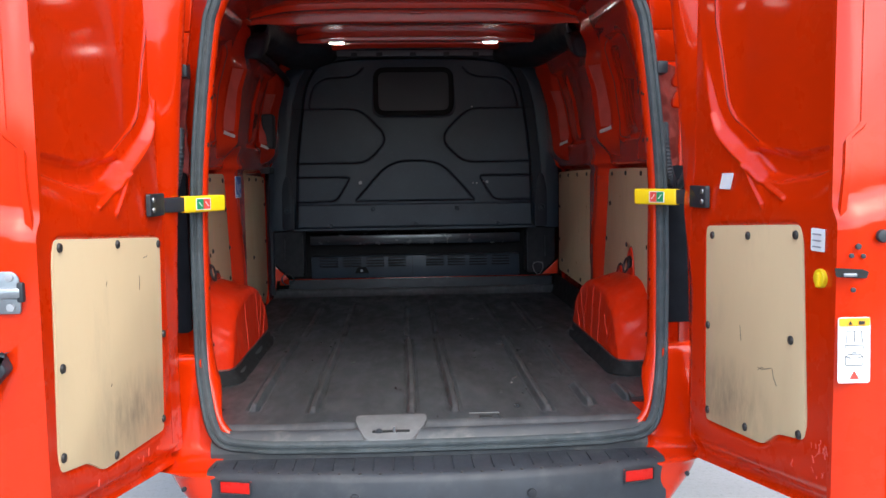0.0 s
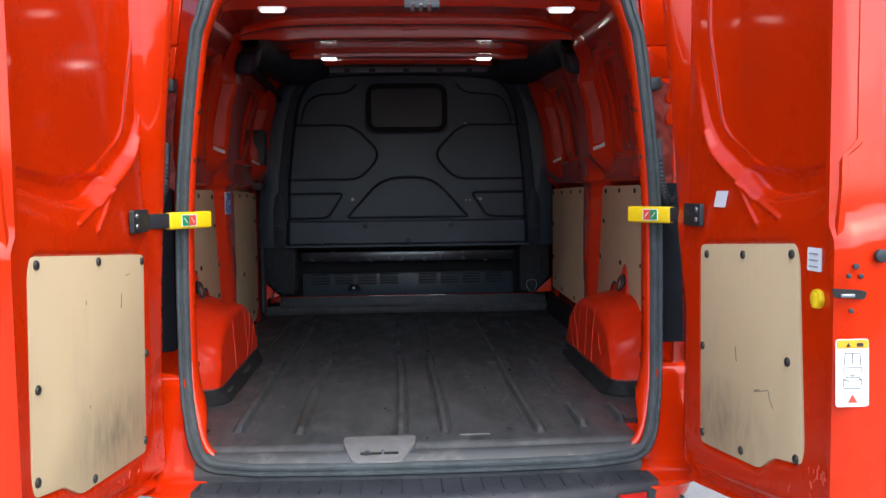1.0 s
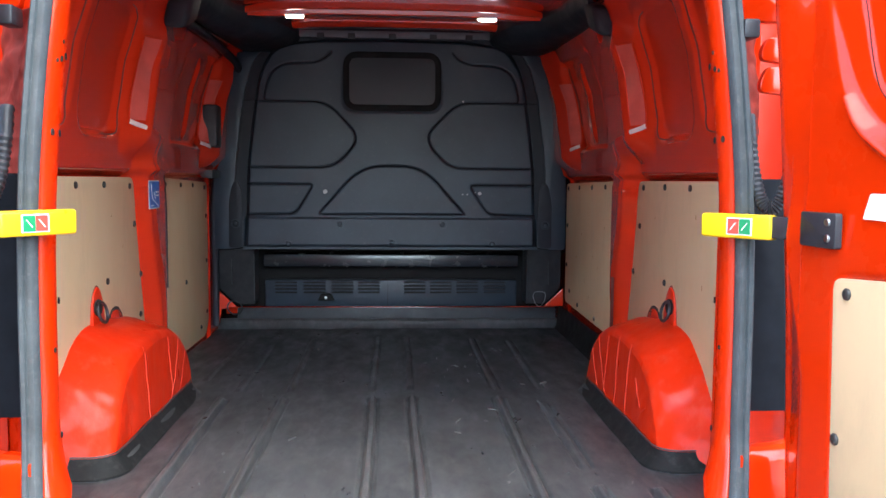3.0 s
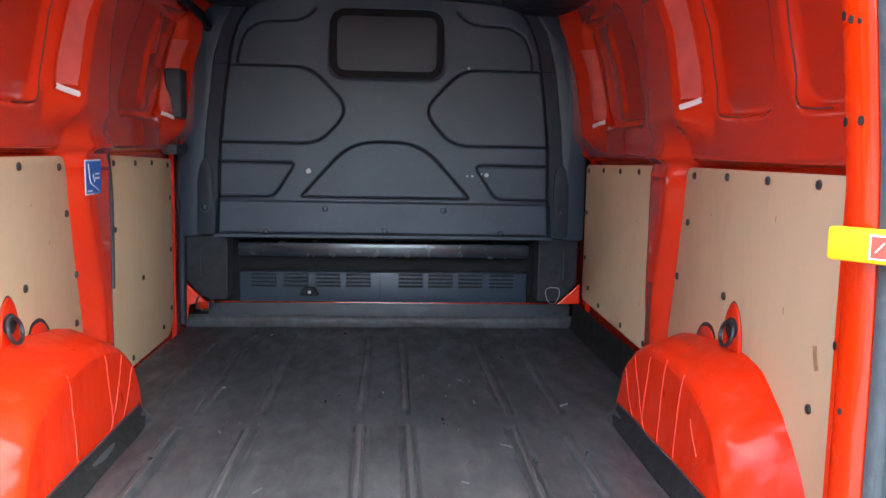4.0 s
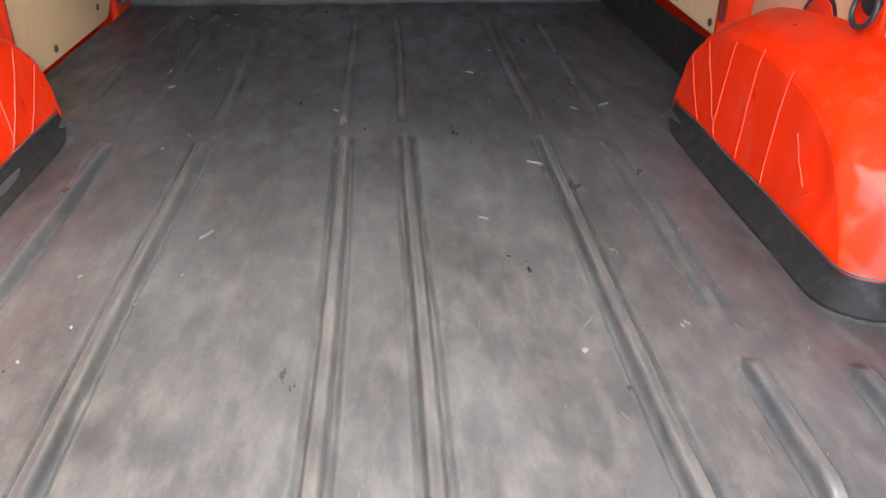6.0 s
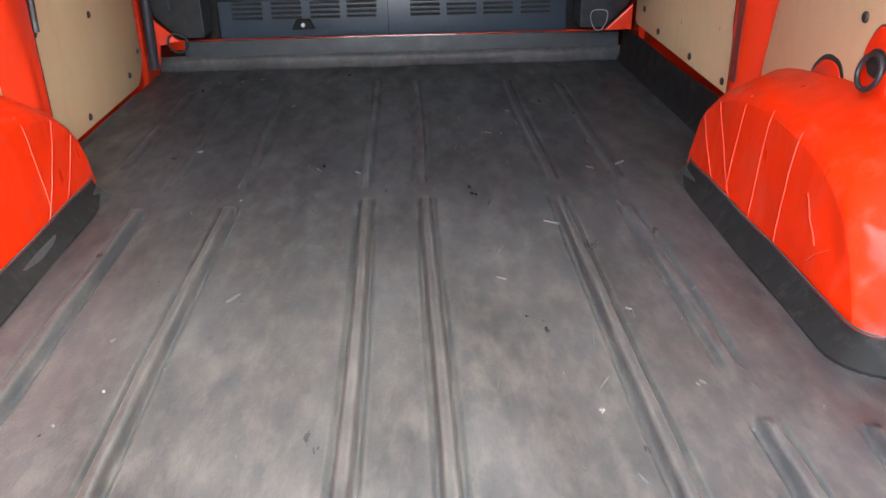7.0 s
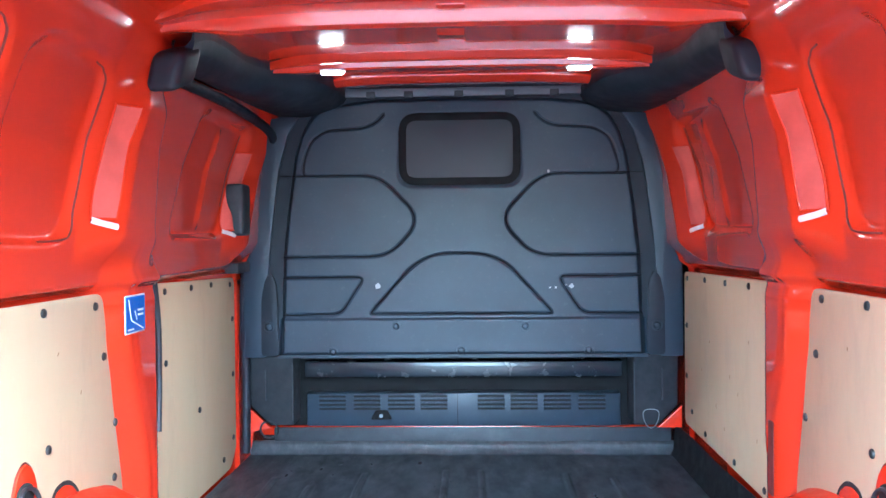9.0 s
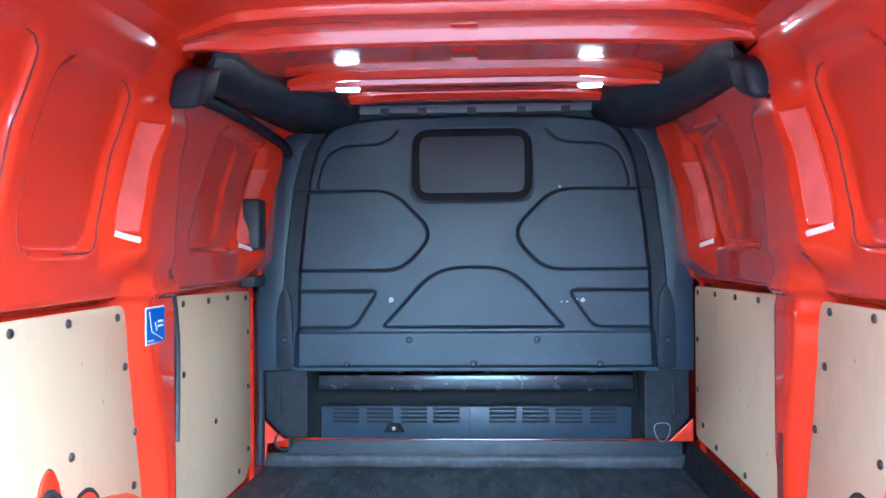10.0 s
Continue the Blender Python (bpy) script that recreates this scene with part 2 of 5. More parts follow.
def plate(outline, place, thick, bevel=0.002):
    """An outline (a, b) extruded by thick; place(a, b, d) gives the point at depth d."""
    bm = bmesh.new()
    front = [bm.verts.new(place(a, b, thick)) for a, b in outline]
    back = [bm.verts.new(place(a, b, 0)) for a, b in outline]
    bm.faces.new(front)
    bm.faces.new(back[::-1])
    k = len(outline)
    for i in range(k):
        bm.faces.new((front[i], back[i], back[(i + 1) % k], front[(i + 1) % k]))
    bmesh.ops.recalc_face_normals(bm, faces=bm.faces)
    if bevel:
        ed = [e for e in bm.edges if all(v in set(front) for v in e.verts)]
        bmesh.ops.bevel(bm, geom=ed, offset=bevel, segments=2, affect="EDGES", profile=0.5)
    return bm


def sweep(path, profile, closed=False, up=(0, 0, 1)):
    """Sweep a closed profile of (side, lift) along a path of points. Returns a bmesh."""
    path = [np.array(p, float) for p in path]
    n, m = len(path), len(profile)
    rows = []
    for i in range(n):
        a = path[(i - 1) % n] if closed or i > 0 else path[i]
        b = path[(i + 1) % n] if closed or i < n - 1 else path[i]
        t = (b - a) / np.linalg.norm(b - a)
        u = np.array(up, float)
        s = np.cross(t, u)
        s /= np.linalg.norm(s)
        l = np.cross(s, t)
        rows.append([path[i] + s * p[0] + l * p[1] for p in profile])
    bm = bmesh.new()
    vs = [[bm.verts.new(p) for p in r] for r in rows]
    for i in range(n if closed else n - 1):
        for j in range(m):
            bm.faces.new((vs[i][j], vs[(i + 1) % n][j], vs[(i + 1) % n][(j + 1) % m], vs[i][(j + 1) % m]))
    if not closed:
        bm.faces.new(vs[0][::-1])
        bm.faces.new(vs[-1])
    return bm


def circle(r, n=10):
    return [(r * math.cos(2 * math.pi * i / n), r * math.sin(2 * math.pi * i / n)) for i in range(n)]


def spline(pts, n=8):
    """Catmull-Rom through the points."""
    pts = [np.array(p, float) for p in pts]
    ext = [2 * pts[0] - pts[1]] + pts + [2 * pts[-1] - pts[-2]]
    out = []
    for i in range(1, len(ext) - 2):
        p0, p1, p2, p3 = ext[i - 1:i + 3]
        for t in np.arange(n) / n:
            out.append(0.5 * (2 * p1 + (p2 - p0) * t + (2 * p0 - 5 * p1 + 4 * p2 - p3) * t ** 2 + (3 * p1 - p0 - 3 * p2 + p3) * t ** 3))
    out.append(pts[-1])
    return out


def seg_dist(A, B, poly, closed=False):
    """Distance of the grid points (A, B) from a polyline."""
    d = np.full(A.shape, 9.0)
    k = len(poly)
    for i in range(k if closed else k - 1):
        (a0, b0), (a1, b1) = poly[i], poly[(i + 1) % k]
        ax, bx = a1 - a0, b1 - b0
        t = np.clip(((A - a0) * ax + (B - b0) * bx) / (ax * ax + bx * bx + 1e-12), 0, 1)
        d = np.minimum(d, np.hypot(A - a0 - t * ax, B - b0 - t * bx))
    return d


def inside(A, B, poly):
    r = np.zeros(A.shape, bool)
    k = len(poly)
    for i in range(k):
        (a0, b0), (a1, b1) = poly[i], poly[(i + 1) % k]
        hit = ((b0 > B) != (b1 > B)) & (A < (a1 - a0) * (B - b0) / (b1 - b0 + 1e-12) + a0)
        r ^= hit
    return r


def pressed(A, B, poly, edge):
    """1 well inside the outline, 0 outside, with a soft edge of that width."""
    d = seg_dist(A, B, poly, True)
    return smooth(-edge / 2, edge / 2, np.where(inside(A, B, poly), d, -d))


def dome_mesh(name, r, h, n=10):
    """A round-headed cap on the plane z = 0, looking along +z."""
    verts, faces = [], []
    rings = [(r, -0.002), (r, h * 0.35), (r * 0.85, h * 0.75), (r * 0.5, h)]
    for rr, zz in rings:
        verts += [(rr * math.cos(2 * math.pi * i / n), rr * math.sin(2 * math.pi * i / n), zz) for i in range(n)]
    for k in range(len(rings) - 1):
        for i in range(n):
            faces.append((k * n + i, k * n + (i + 1) % n, (k + 1) * n + (i + 1) % n, (k + 1) * n + i))
    faces.append(tuple(range(3 * n, 4 * n)))
    return mesh_of(name, verts, faces)


SCREW_MESH = dome_mesh("screw", 0.0105, 0.006)
SCREW_MESH.materials.append(SCREW)


def screw(point, normal, parent):
    ob = new("screw", SCREW_MESH)
    q = Vector(normal).to_track_quat("Z", "Y").to_matrix().to_4x4()
    ob.matrix_basis = Matrix.Translation(point) @ q
    ob.parent = parent
    return ob


FLOOR = 0.58


# ---- ground ----
bm = bmesh.new()
bmesh.ops.create_grid(bm, x_segments=4, y_segments=4, size=400)
ground = part("ground", bm, CONCRETE)
tagged(ground, "pale grey rough concrete yard with dark specks", "ground", kind="structure")


# added wall behind the camera, unseen; it keeps low sky out of the door reflections
horizon_blocker = part("wall_horizon_blocker", box(-30, 30, -13.3, -13.0, -0.2, 2.4, 0.02), CONCRETE)
tagged(horizon_blocker, "plain grey wall, added out of view to block low sky light", "wall", kind="structure")


# ---- side walls ----
def lean(z):
    """Half width of the body at height z."""
    return np.interp(z, [0.40, 0.6, 1.34, 1.5, 1.7, 1.85, 1.93, 1.99, 2.03, 2.05], [0.885, 0.885, 0.885, 0.88, 0.865, 0.83, 0.80, 0.755, 0.69, 0.62])


def wall_depth(Y, Z, side):
    """How far the sheet stands in from the body's half width."""
    d = np.zeros_like(Y)
    Y_low = Y
    Y = Y + 0.02 * side
    # pressed outer panels between the upper ribs
    rear = [(0.66, 1.463), (0.985, 1.463), (1.10, 1.88), (0.755, 1.88)]
    rear_2 = [(0.16, 1.463), (0.575, 1.463), (0.68, 1.89), (0.16, 1.89)]
    front = [(1.575, 1.475), (2.09, 1.475), (2.27, 1.87), (1.76, 1.87)]
    d += 0.035 * smooth(1.335, 1.365, Z)
    d -= 0.026 * pressed(Y, Z, rounded(rear, 0.09, 9), 0.035)
    d -= 0.026 * pressed(Y, Z, rounded(rear_2, 0.09, 9), 0.035)
    d -= 0.024 * pressed(Y, Z, rounded(front, 0.06, 9), 0.035)
    d += 0.012 * smooth(0.02, 0.0, np.abs(Y - (1.86 + 0.40 * (Z - 1.5)))) * smooth(1.49, 1.53, Z) * smooth(1.85, 1.80, Z)
    # pillar between the plywood panels
    Y = Y_low
    y_a = 1.172 + 0.11 * smooth(1.25, 0.82, Z)
    y_b = 1.425 if side > 0 else 1.458 + 0.0 * Z
    low = np.clip((Y - y_a + 0.03) / 0.095, 0, 1) * np.clip((y_b - 0.02 - Y) / 0.045, 0, 1) * smooth(1.50, 1.30, Z)
    d += 0.075 * low - 0.004 * low * smooth(0.02, 0.008, np.abs(Y - y_a - 0.075))
    ramp_up = np.clip((Y + 0.02 * side - 1.005 - 0.24 * (Z - 1.48)) / 0.12, 0, 1) * smooth(1.39, 1.33, Y)
    d += 0.062 * ramp_up * smooth(1.38, 1.48, Z) * (1 - 0.6 * smooth(1.78, 1.90, Z))
    d += 0.012 * smooth(2.355, 2.365, Y) * smooth(1.42, 1.36, Z)
    # front pillar
    d += 0.055 * np.clip((Y + 0.02 * side - 2.09 - 0.40 * (Z - 1.48)) / 0.14, 0, 1) * smooth(1.36, 1.45, Z)
    return d


def side_wall(side, name, label):
    ys = np.arange(0.304, 2.7301, 0.008)
    zs = np.concatenate([np.arange(0.40, 1.30, 0.03), np.arange(1.30, 2.0501, 0.0085), [2.052]])
    Y, Z = np.meshgrid(ys, zs, indexing="ij")
    X = side * (lean(Z) - wall_depth(Y, Z, side) * smooth(2.03, 1.93, Z))
    P = np.stack([X, Y, Z], -1)
    Q = np.stack([side * (lean(Z) + 0.09), Y, Z], -1)
    ob = slab(name, P, Q - P, RED)
    tagged(ob, label, "van wall", kind="structure")
    return ob


wall_left = side_wall(-1, "wall_left", "glossy red pressed steel van side with ribs and a sliding door")
wall_right = side_wall(1, "wall_right", "glossy red pressed steel van side with swaged panels and pillar")


def on_wall(side, x):
    return lambda a, b, d: (side * (x - d), a, b)


def ply(side, x, outline, parent, label, screws, thick=0.009):
    p = part("plywood_panel", plate(rounded(outline, 0.03), on_wall(side, x), thick), PLY, parent, label)
    for y, z in screws:
        screw((side * (x - thick), y, z), (-side, 0, 0), parent)
    return p


PLY_REAR = [(0.315, 0.60), (0.315, 1.335), (1.168, 1.335), (1.185, 1.25), (1.218, 1.05), (1.265, 0.84), (1.265, 0.60)]
PLY_FRONT_R = [(1.42, 0.725), (1.42, 1.335), (2.36, 1.322), (2.36, 0.745)]
PLY_FRONT_L = [(1.49, 0.60), (1.49, 0.99), (1.53, 1.05), (1.53, 1.337), (2.32, 1.315), (2.32, 0.66), (2.25, 0.60)]
ply(1, 0.862, PLY_REAR, wall_right, "pale scuffed plywood lining panel",
    [(1.11, 1.313), (0.89, 1.316), (0.67, 1.315), (0.45, 1.315), (1.142, 1.182), (1.205, 1.02), (0.870, 1.02), (0.43, 0.87)])
ply(1, 0.862, PLY_FRONT_R, wall_right, "pale scuffed plywood lining panel",
    [(1.615, 1.311), (1.84, 1.307), (2.074, 1.304), (2.31, 1.298), (2.32, 1.121), (2.325, 0.93), (2.25, 0.81), (2.075, 0.768), (1.755, 0.758), (1.490, 0.752)])
ply(-1, 0.862, PLY_REAR, wall_left, "pale plywood lining panel",
    [(1.128, 1.306), (0.89, 1.312), (0.67, 1.312), (0.45, 1.312), (1.168, 1.180), (1.225, 1.006), (0.90, 1.02), (1.215, 0.87)])
ply(-1, 0.878, PLY_FRONT_L, wall_left, "pale plywood panel on the sliding door",
    [(1.61, 1.309), (1.839, 1.306), (2.04, 1.304), (2.26, 1.292), (1.611, 1.094), (1.904, 0.893), (1.525, 0.91), (1.766, 0.63), (2.16, 0.655), (2.28, 0.71), (2.285, 0.95), (2.285, 1.16)])


# ---- roof ----
xs = np.linspace(-0.74, 0.74, 49)
ys = np.arange(0.02, 2.7301, 0.02)
X, Y = np.meshgrid(xs, ys, indexing="ij")
Z = 2.050 - 0.02 * (X / 0.64) ** 4
Z = Z - 0.08 * smooth(0.45, 0.10, Y)
ceiling = slab("ceiling", np.stack([X, Y, Z], -1), (0, 0, 0.05), RED)
tagged(ceiling, "glossy dark red painted steel van roof skin", "ceiling", kind="structure")


def bow(prof, z, half, pinch, label):
    """A pressed roof bow: a creased section across the van, tapering at its ends."""
    n = 61
    yc = prof[len(prof) // 2][0]
    P = np.zeros((n, len(prof), 3))
    for i, x in enumerate(np.linspace(-half, half, n)):
        e = abs(x) / half
        t = smooth(1.0, 0.72, e)
        for j, (y, dz) in enumerate(prof):
            P[i, j] = (x + 0.01, yc + (y - yc) * (pinch + (1 - pinch) * t), z - 0.035 * e ** 4 + dz * (0.5 + 0.5 * t))
    ob = slab("roof_bow", P, (0, 0, 0.008), RED)
    ob.data.set_sharp_from_angle(angle=radians(28))
    tagged(ob, label, "roof bow", "roof bows", kind="structure")
    return ob


bow([(1.085, 0.0), (1.092, -0.012), (1.098, -0.018), (1.108, -0.019), (1.20, -0.018), (1.246, -0.016), (1.250, -0.034), (1.257, -0.046), (1.272, -0.050), (1.31, -0.048), (1.322, -0.034), (1.34, 0.0)],
    2.047, 0.74, 0.35, "glossy red creased roof bow across the van at the pillars")
bow([(1.788, 0.0), (1.790, -0.020), (1.795, -0.025), (1.802, -0.026), (1.838, -0.019), (1.841, -0.034), (1.846, -0.038), (1.86, -0.039), (1.882, -0.038), (1.895, -0.028), (1.93, -0.006), (1.95, 0.0)],
    2.047, 0.665, 0.10, "glossy red roof bow carrying two lit lamps")
bow([(2.18, 0.0), (2.195, -0.012), (2.21, -0.018), (2.26, -0.018), (2.275, -0.012), (2.30, 0.0)], 2.047, 0.60, 0.4, "low glossy red roof bow near the bulkhead")
bow([(0.59, 0.0), (0.62, -0.034), (0.635, -0.045), (0.705, -0.045), (0.72, -0.034), (0.75, 0.0)], 2.047, 0.70, 0.45, "glossy red roof bow near the rear doors")


def roof_lamp(x, y, z, lens, tilt=0):
    lamp = tagged(new("roof_lamp"), "small oval lit white roof lamp on the red ceiling", "lamp", "roof lamps")
    lamp.matrix_basis = pose(x, y, z, tilt)
    part("base", plate(rounded([(-0.043, -0.019), (0.043, -0.019), (0.043, 0.019), (-0.043, 0.019)], 0.018), lambda a, b, d: (a, b, -d), 0.006), WHITE, lamp)
    part("lens", plate(rounded([(-0.036, -0.014), (0.036, -0.014), (0.036, 0.014), (-0.036, 0.014)], 0.013), lambda a, b, d: (a, b, -0.0055 - d), 0.007, 0.003), lens, lamp, "glowing white lens")
    return lamp


wall_front = part("wall_front", box(-0.97, 0.97, 2.735, 2.78, 0.40, 2.11, 0), DARK)
tagged(wall_front, "dark cab side closing the load space", "wall", kind="structure")
for sx in (-1, 1):
    roof_lamp(sx * 0.398, 1.855, 2.008, LAMP)
    roof_lamp(sx * 0.435 + 0.012, 0.075, 1.874, LAMP_REAR)


# ---- bulkhead ----
bulkhead = tagged(new("bulkhead"), "black painted steel bulkhead with pressed shapes and vents", "bulkhead", kind="structure")
BULK = Matrix.Translation((0.0015, -0.028, 0.0414)) @ Matrix.Scale(0.970, 4)
bulkhead.matrix_basis = BULK
W = rounded([(-0.212, 1.695), (0.212, 1.695), (0.212, 1.932), (-0.212, 1.932)], 0.055, 7)
HALF = [(0.72, 0.995), (0.715, 1.16), (0.707, 1.39), (0.688, 1.575), (0.657, 1.80), (0.632, 1.88), (0.597, 1.94), (0.555, 1.977), (0.512, 1.996), (0.35, 2.014), (0, 2.020)]
OUT = HALF + [(-x, z) for x, z in HALF[-2::-1]]
xs = np.arange(-0.736, 0.7361, 0.004)
zs = np.arange(0.995, 2.0361, 0.004)
X, Z = np.meshgrid(xs, zs, indexing="ij")
A = np.abs(X)
d = np.full(X.shape, 9.0)
hexa = round_open([(0.72, 1.714), (0.322, 1.713), (0.152, 1.537), (0.286, 1.390), (0.715, 1.390)], (0, 0.075, 0.085, 0.07, 0))
top = spline([(0.30, 1.955), (0.33, 1.925), (0.375, 1.905), (0.43, 1.900), (0.50, 1.897), (0.545, 1.885), (0.59, 1.85), (0.615, 1.79), (0.626, 1.735), (0.618, 1.715)], 5)
small = round_open([(0.713, 1.307), (0.385, 1.307), (0.478, 1.160), (0.713, 1.158)], (0, 0.03, 0.04, 0))
trap = round_open([(-0.365, 1.160), (0.365, 1.160), (0.150, 1.400), (-0.150, 1.400)], (0.02, 0.02, 0.11, 0.11), 10, True)
for line in (hexa, top, small):
    d = np.minimum(d, seg_dist(A, Z, line))
d = np.minimum(d, seg_dist(X, Z, trap, True))
Yb = np.full(X.shape, 2.455)
Yb += 0.007 * smooth(0.0058, 0.0026, d)
body = pressed(X, Z, OUT, 0.03)
Yb += 0.05 * (1 - body)
Yb -= 0.010 * smooth(1.146, 1.136, Z)
Yb += 0.006 * pressed(X, Z, rounded([(-0.25, 1.665), (0.25, 1.665), (0.23, 1.955), (-0.23, 1.955)], 0.07), 0.02)
Yb += 0.0010 * np.sin(X * 9 + 1) * np.sin(Z * 7) + 0.02 * np.clip(Z - 1.2, 0, 1) ** 2
P = np.stack([X, Yb, Z], -1)
slab("panel", P, (0, 0.02, 0), BLACK_STEEL, bulkhead, "black steel sheet with pressed grooves")
# black beads added in the pressed grooves to draw their shade as dark lines
for sx in (-1, 1):
    for line in (hexa, top, small):
        part("groove_shade", sweep([(sx * a, 2.4605 + 0.02 * max(0, b - 1.2) ** 2, b) for a, b in line], circle(0.0020, 6), up=(0, 1, 0)), BLACK_GROOVE, bulkhead)
part("groove_shade", sweep([(a, 2.4605, b) for a, b in trap], circle(0.0020, 6), True, up=(0, 1, 0)), BLACK_GROOVE, bulkhead)
gasket = [(a * 1.07, 1.8135 + (b - 1.8135) * 1.09) for a, b in W]
bm = sweep([(a, 2.462, b) for a, b in gasket], [(-0.016, -0.008), (0.014, -0.008), (0.014, 0.003), (0.005, 0.006), (-0.016, 0.002)], True, (0, -1, 0))
part("gasket", bm, BLACK_GROOVE, bulkhead, "black rubber gasket round the blanked window")
part("window_blank", plate(W, lambda a, b, dd: (a, 2.472 - dd, b), 0.012), BLANK, bulkhead, "smooth grey blanking plate")
border = [(a * 1.058, 2.500, b + 0.034 * max(0.0, (b - 1.6) / 0.42)) for a, b in OUT]
part("border_gap", sweep(border, [(-0.038, -0.003), (0.038, -0.003), (0.038, 0.003), (-0.038, 0.003)], up=(0, -1, 0)), NAVY, bulkhead, "dark gap round the bulkhead panel")
# flanges beside the panel
for s in (-1, 1):
    part("flange", plate(rounded([(0.790, 0.985), (0.878, 0.985), (0.876, 1.35), (0.828, 1.74), (0.760, 1.945), (0.640, 1.960), (0.690, 1.88), (0.728, 1.74), (0.765, 1.45), (0.785, 1.20)], 0.01),
                         lambda a, b, dd, s=s: (s * a, 2.51 - dd, b), 0.03), BLACK_STEEL, bulkhead)
    part("bracket", plate(rounded([(0.735, 0.99), (0.808, 0.99), (0.806, 1.22), (0.79, 1.30), (0.765, 1.33), (0.742, 1.28)], 0.02),
                          lambda a, b, dd, s=s: (s * a, 2.487 - dd, b), 0.008, 0.003), NAVY, bulkhead)
    part("side_block", plate(rounded([(0.69, 0.700), (0.785, 0.700), (0.868, 0.782), (0.868, 0.985), (0.69, 0.985)], 0.010),
                             lambda a, b, dd, s=s: (s * a, 2.66 - dd, b), 0.13, 0.006), FOAM, bulkhead, "black plastic corner cover")
part("crossbar", box(-0.66, 0.66, 2.595, 2.66, 0.882, 0.952, 0.012), BLACK_GLOSS, bulkhead, "dented black steel bar")
for z0, z1, y in ((0.885, 0.950, 2.5945), (0.676, 0.811, 2.6245)):
    part("sheet_joint", box(-0.022, -0.020, y - 0.0015, y + 0.002, z0, z1, 0), BLACK_GROOVE, bulkhead)
part("recess", box(-0.86, 0.86, 2.685, 2.72, 0.62, 1.0, 0), BLACK_GROOVE, bulkhead)
part("recess_roof", box(-0.735, 0.735, 2.46, 2.70, 0.985, 0.998, 0), BLACK_STEEL, bulkhead)
part("vent_plate", box(-0.655, 0.655, 2.625, 2.684, 0.674, 0.812, 0.006), BLACK_STEEL, bulkhead, "black vented lower plate")
for x0 in (-0.603, -0.457, -0.313, -0.176, 0.063, 0.200, 0.338, 0.481):
    for r in range(4):
        z = 0.742 + 0.0175 * r
        part("vent_slot", box(x0, x0 + 0.112, 2.6235, 2.630, z, z + 0.0100, 0.002, 1), DARK, bulkhead)
        part("vent_slat", sweep([(x0 - 0.002, 2.6205, z + 0.0118), (x0 + 0.114, 2.6205, z + 0.0118)], circle(0.0024, 6)), BLACK_STEEL, bulkhead)
part("lower_rail", box(-0.86, 0.86, 2.657, 2.70, 0.63, 0.668, 0.003), RED, bulkhead, "thin red painted sill")
for s in (-1, 1):
    part("corner_gusset", plate([(0.785, 0.690), (0.882, 0.778), (0.882, 0.690)] if s > 0 else [(0.785, 0.690), (0.882, 0.778), (0.882, 0.605), (0.869, 0.605), (0.858, 0.675)], lambda a, b, dd, s=s: (s * a, 2.545 - dd, b), 0.02), RED, bulkhead)


# ---- floor and rubber mat ----
bm = box(-0.96, 0.96, 0.125, 2.73, 0.50, 0.566, 0)
box(-0.64, 0.64, -0.06, 0.124, 0.50, 0.566, 0, bm=bm)
floor = part("floor", bm, RED)
tagged(floor, "red painted steel load floor under the mat", "floor", kind="structure")
ARCH = dict(cx=0.006, x_in=0.704, x_out=0.875, y0=0.437, y1=1.290, r=0.055)


def arch_foot(X, Y):
    """Distance outside the wheel arches' footprint (negative inside)."""
    r = ARCH["r"]
    dx = ARCH["x_in"] + r - np.abs(X - ARCH["cx"])
    dy = np.abs(Y - (ARCH["y0"] + ARCH["y1"]) / 2) - ((ARCH["y1"] - ARCH["y0"]) / 2 - r)
    return np.hypot(np.clip(dx, 0, None), np.clip(dy, 0, None)) + np.minimum(np.maximum(dx, dy), 0) - r


def arch_line(side, off, z, n=9):
    """The footprint of a wheel arch grown by off, from the front round to the rear."""
    r = ARCH["r"] + off
    xo, xi = ARCH["x_out"] - 0.015, ARCH["x_in"] - off
    y0, y1 = ARCH["y0"] - off, ARCH["y1"] + off
    pts = [(xo, y1), (xo - 0.05, y1)]
    pts += [(xi + r - r * math.sin(t), y1 - r + r * math.cos(t)) for t in np.linspace(0, math.pi / 2, n)]
    pts += [(xi, y) for y in np.linspace(y1 - r - 0.05, y0 + r + 0.05, 12)]
    pts += [(xi + r - r * math.cos(t), y0 + r - r * math.sin(t)) for t in np.linspace(0, math.pi / 2, n)]
    pts += [(xo - 0.05, y0), (xo, y0)]
    return np.array([(ARCH["cx"] + side * x, y, z + 0.0015 * math.sin(19 * y)) for x, y in pts])


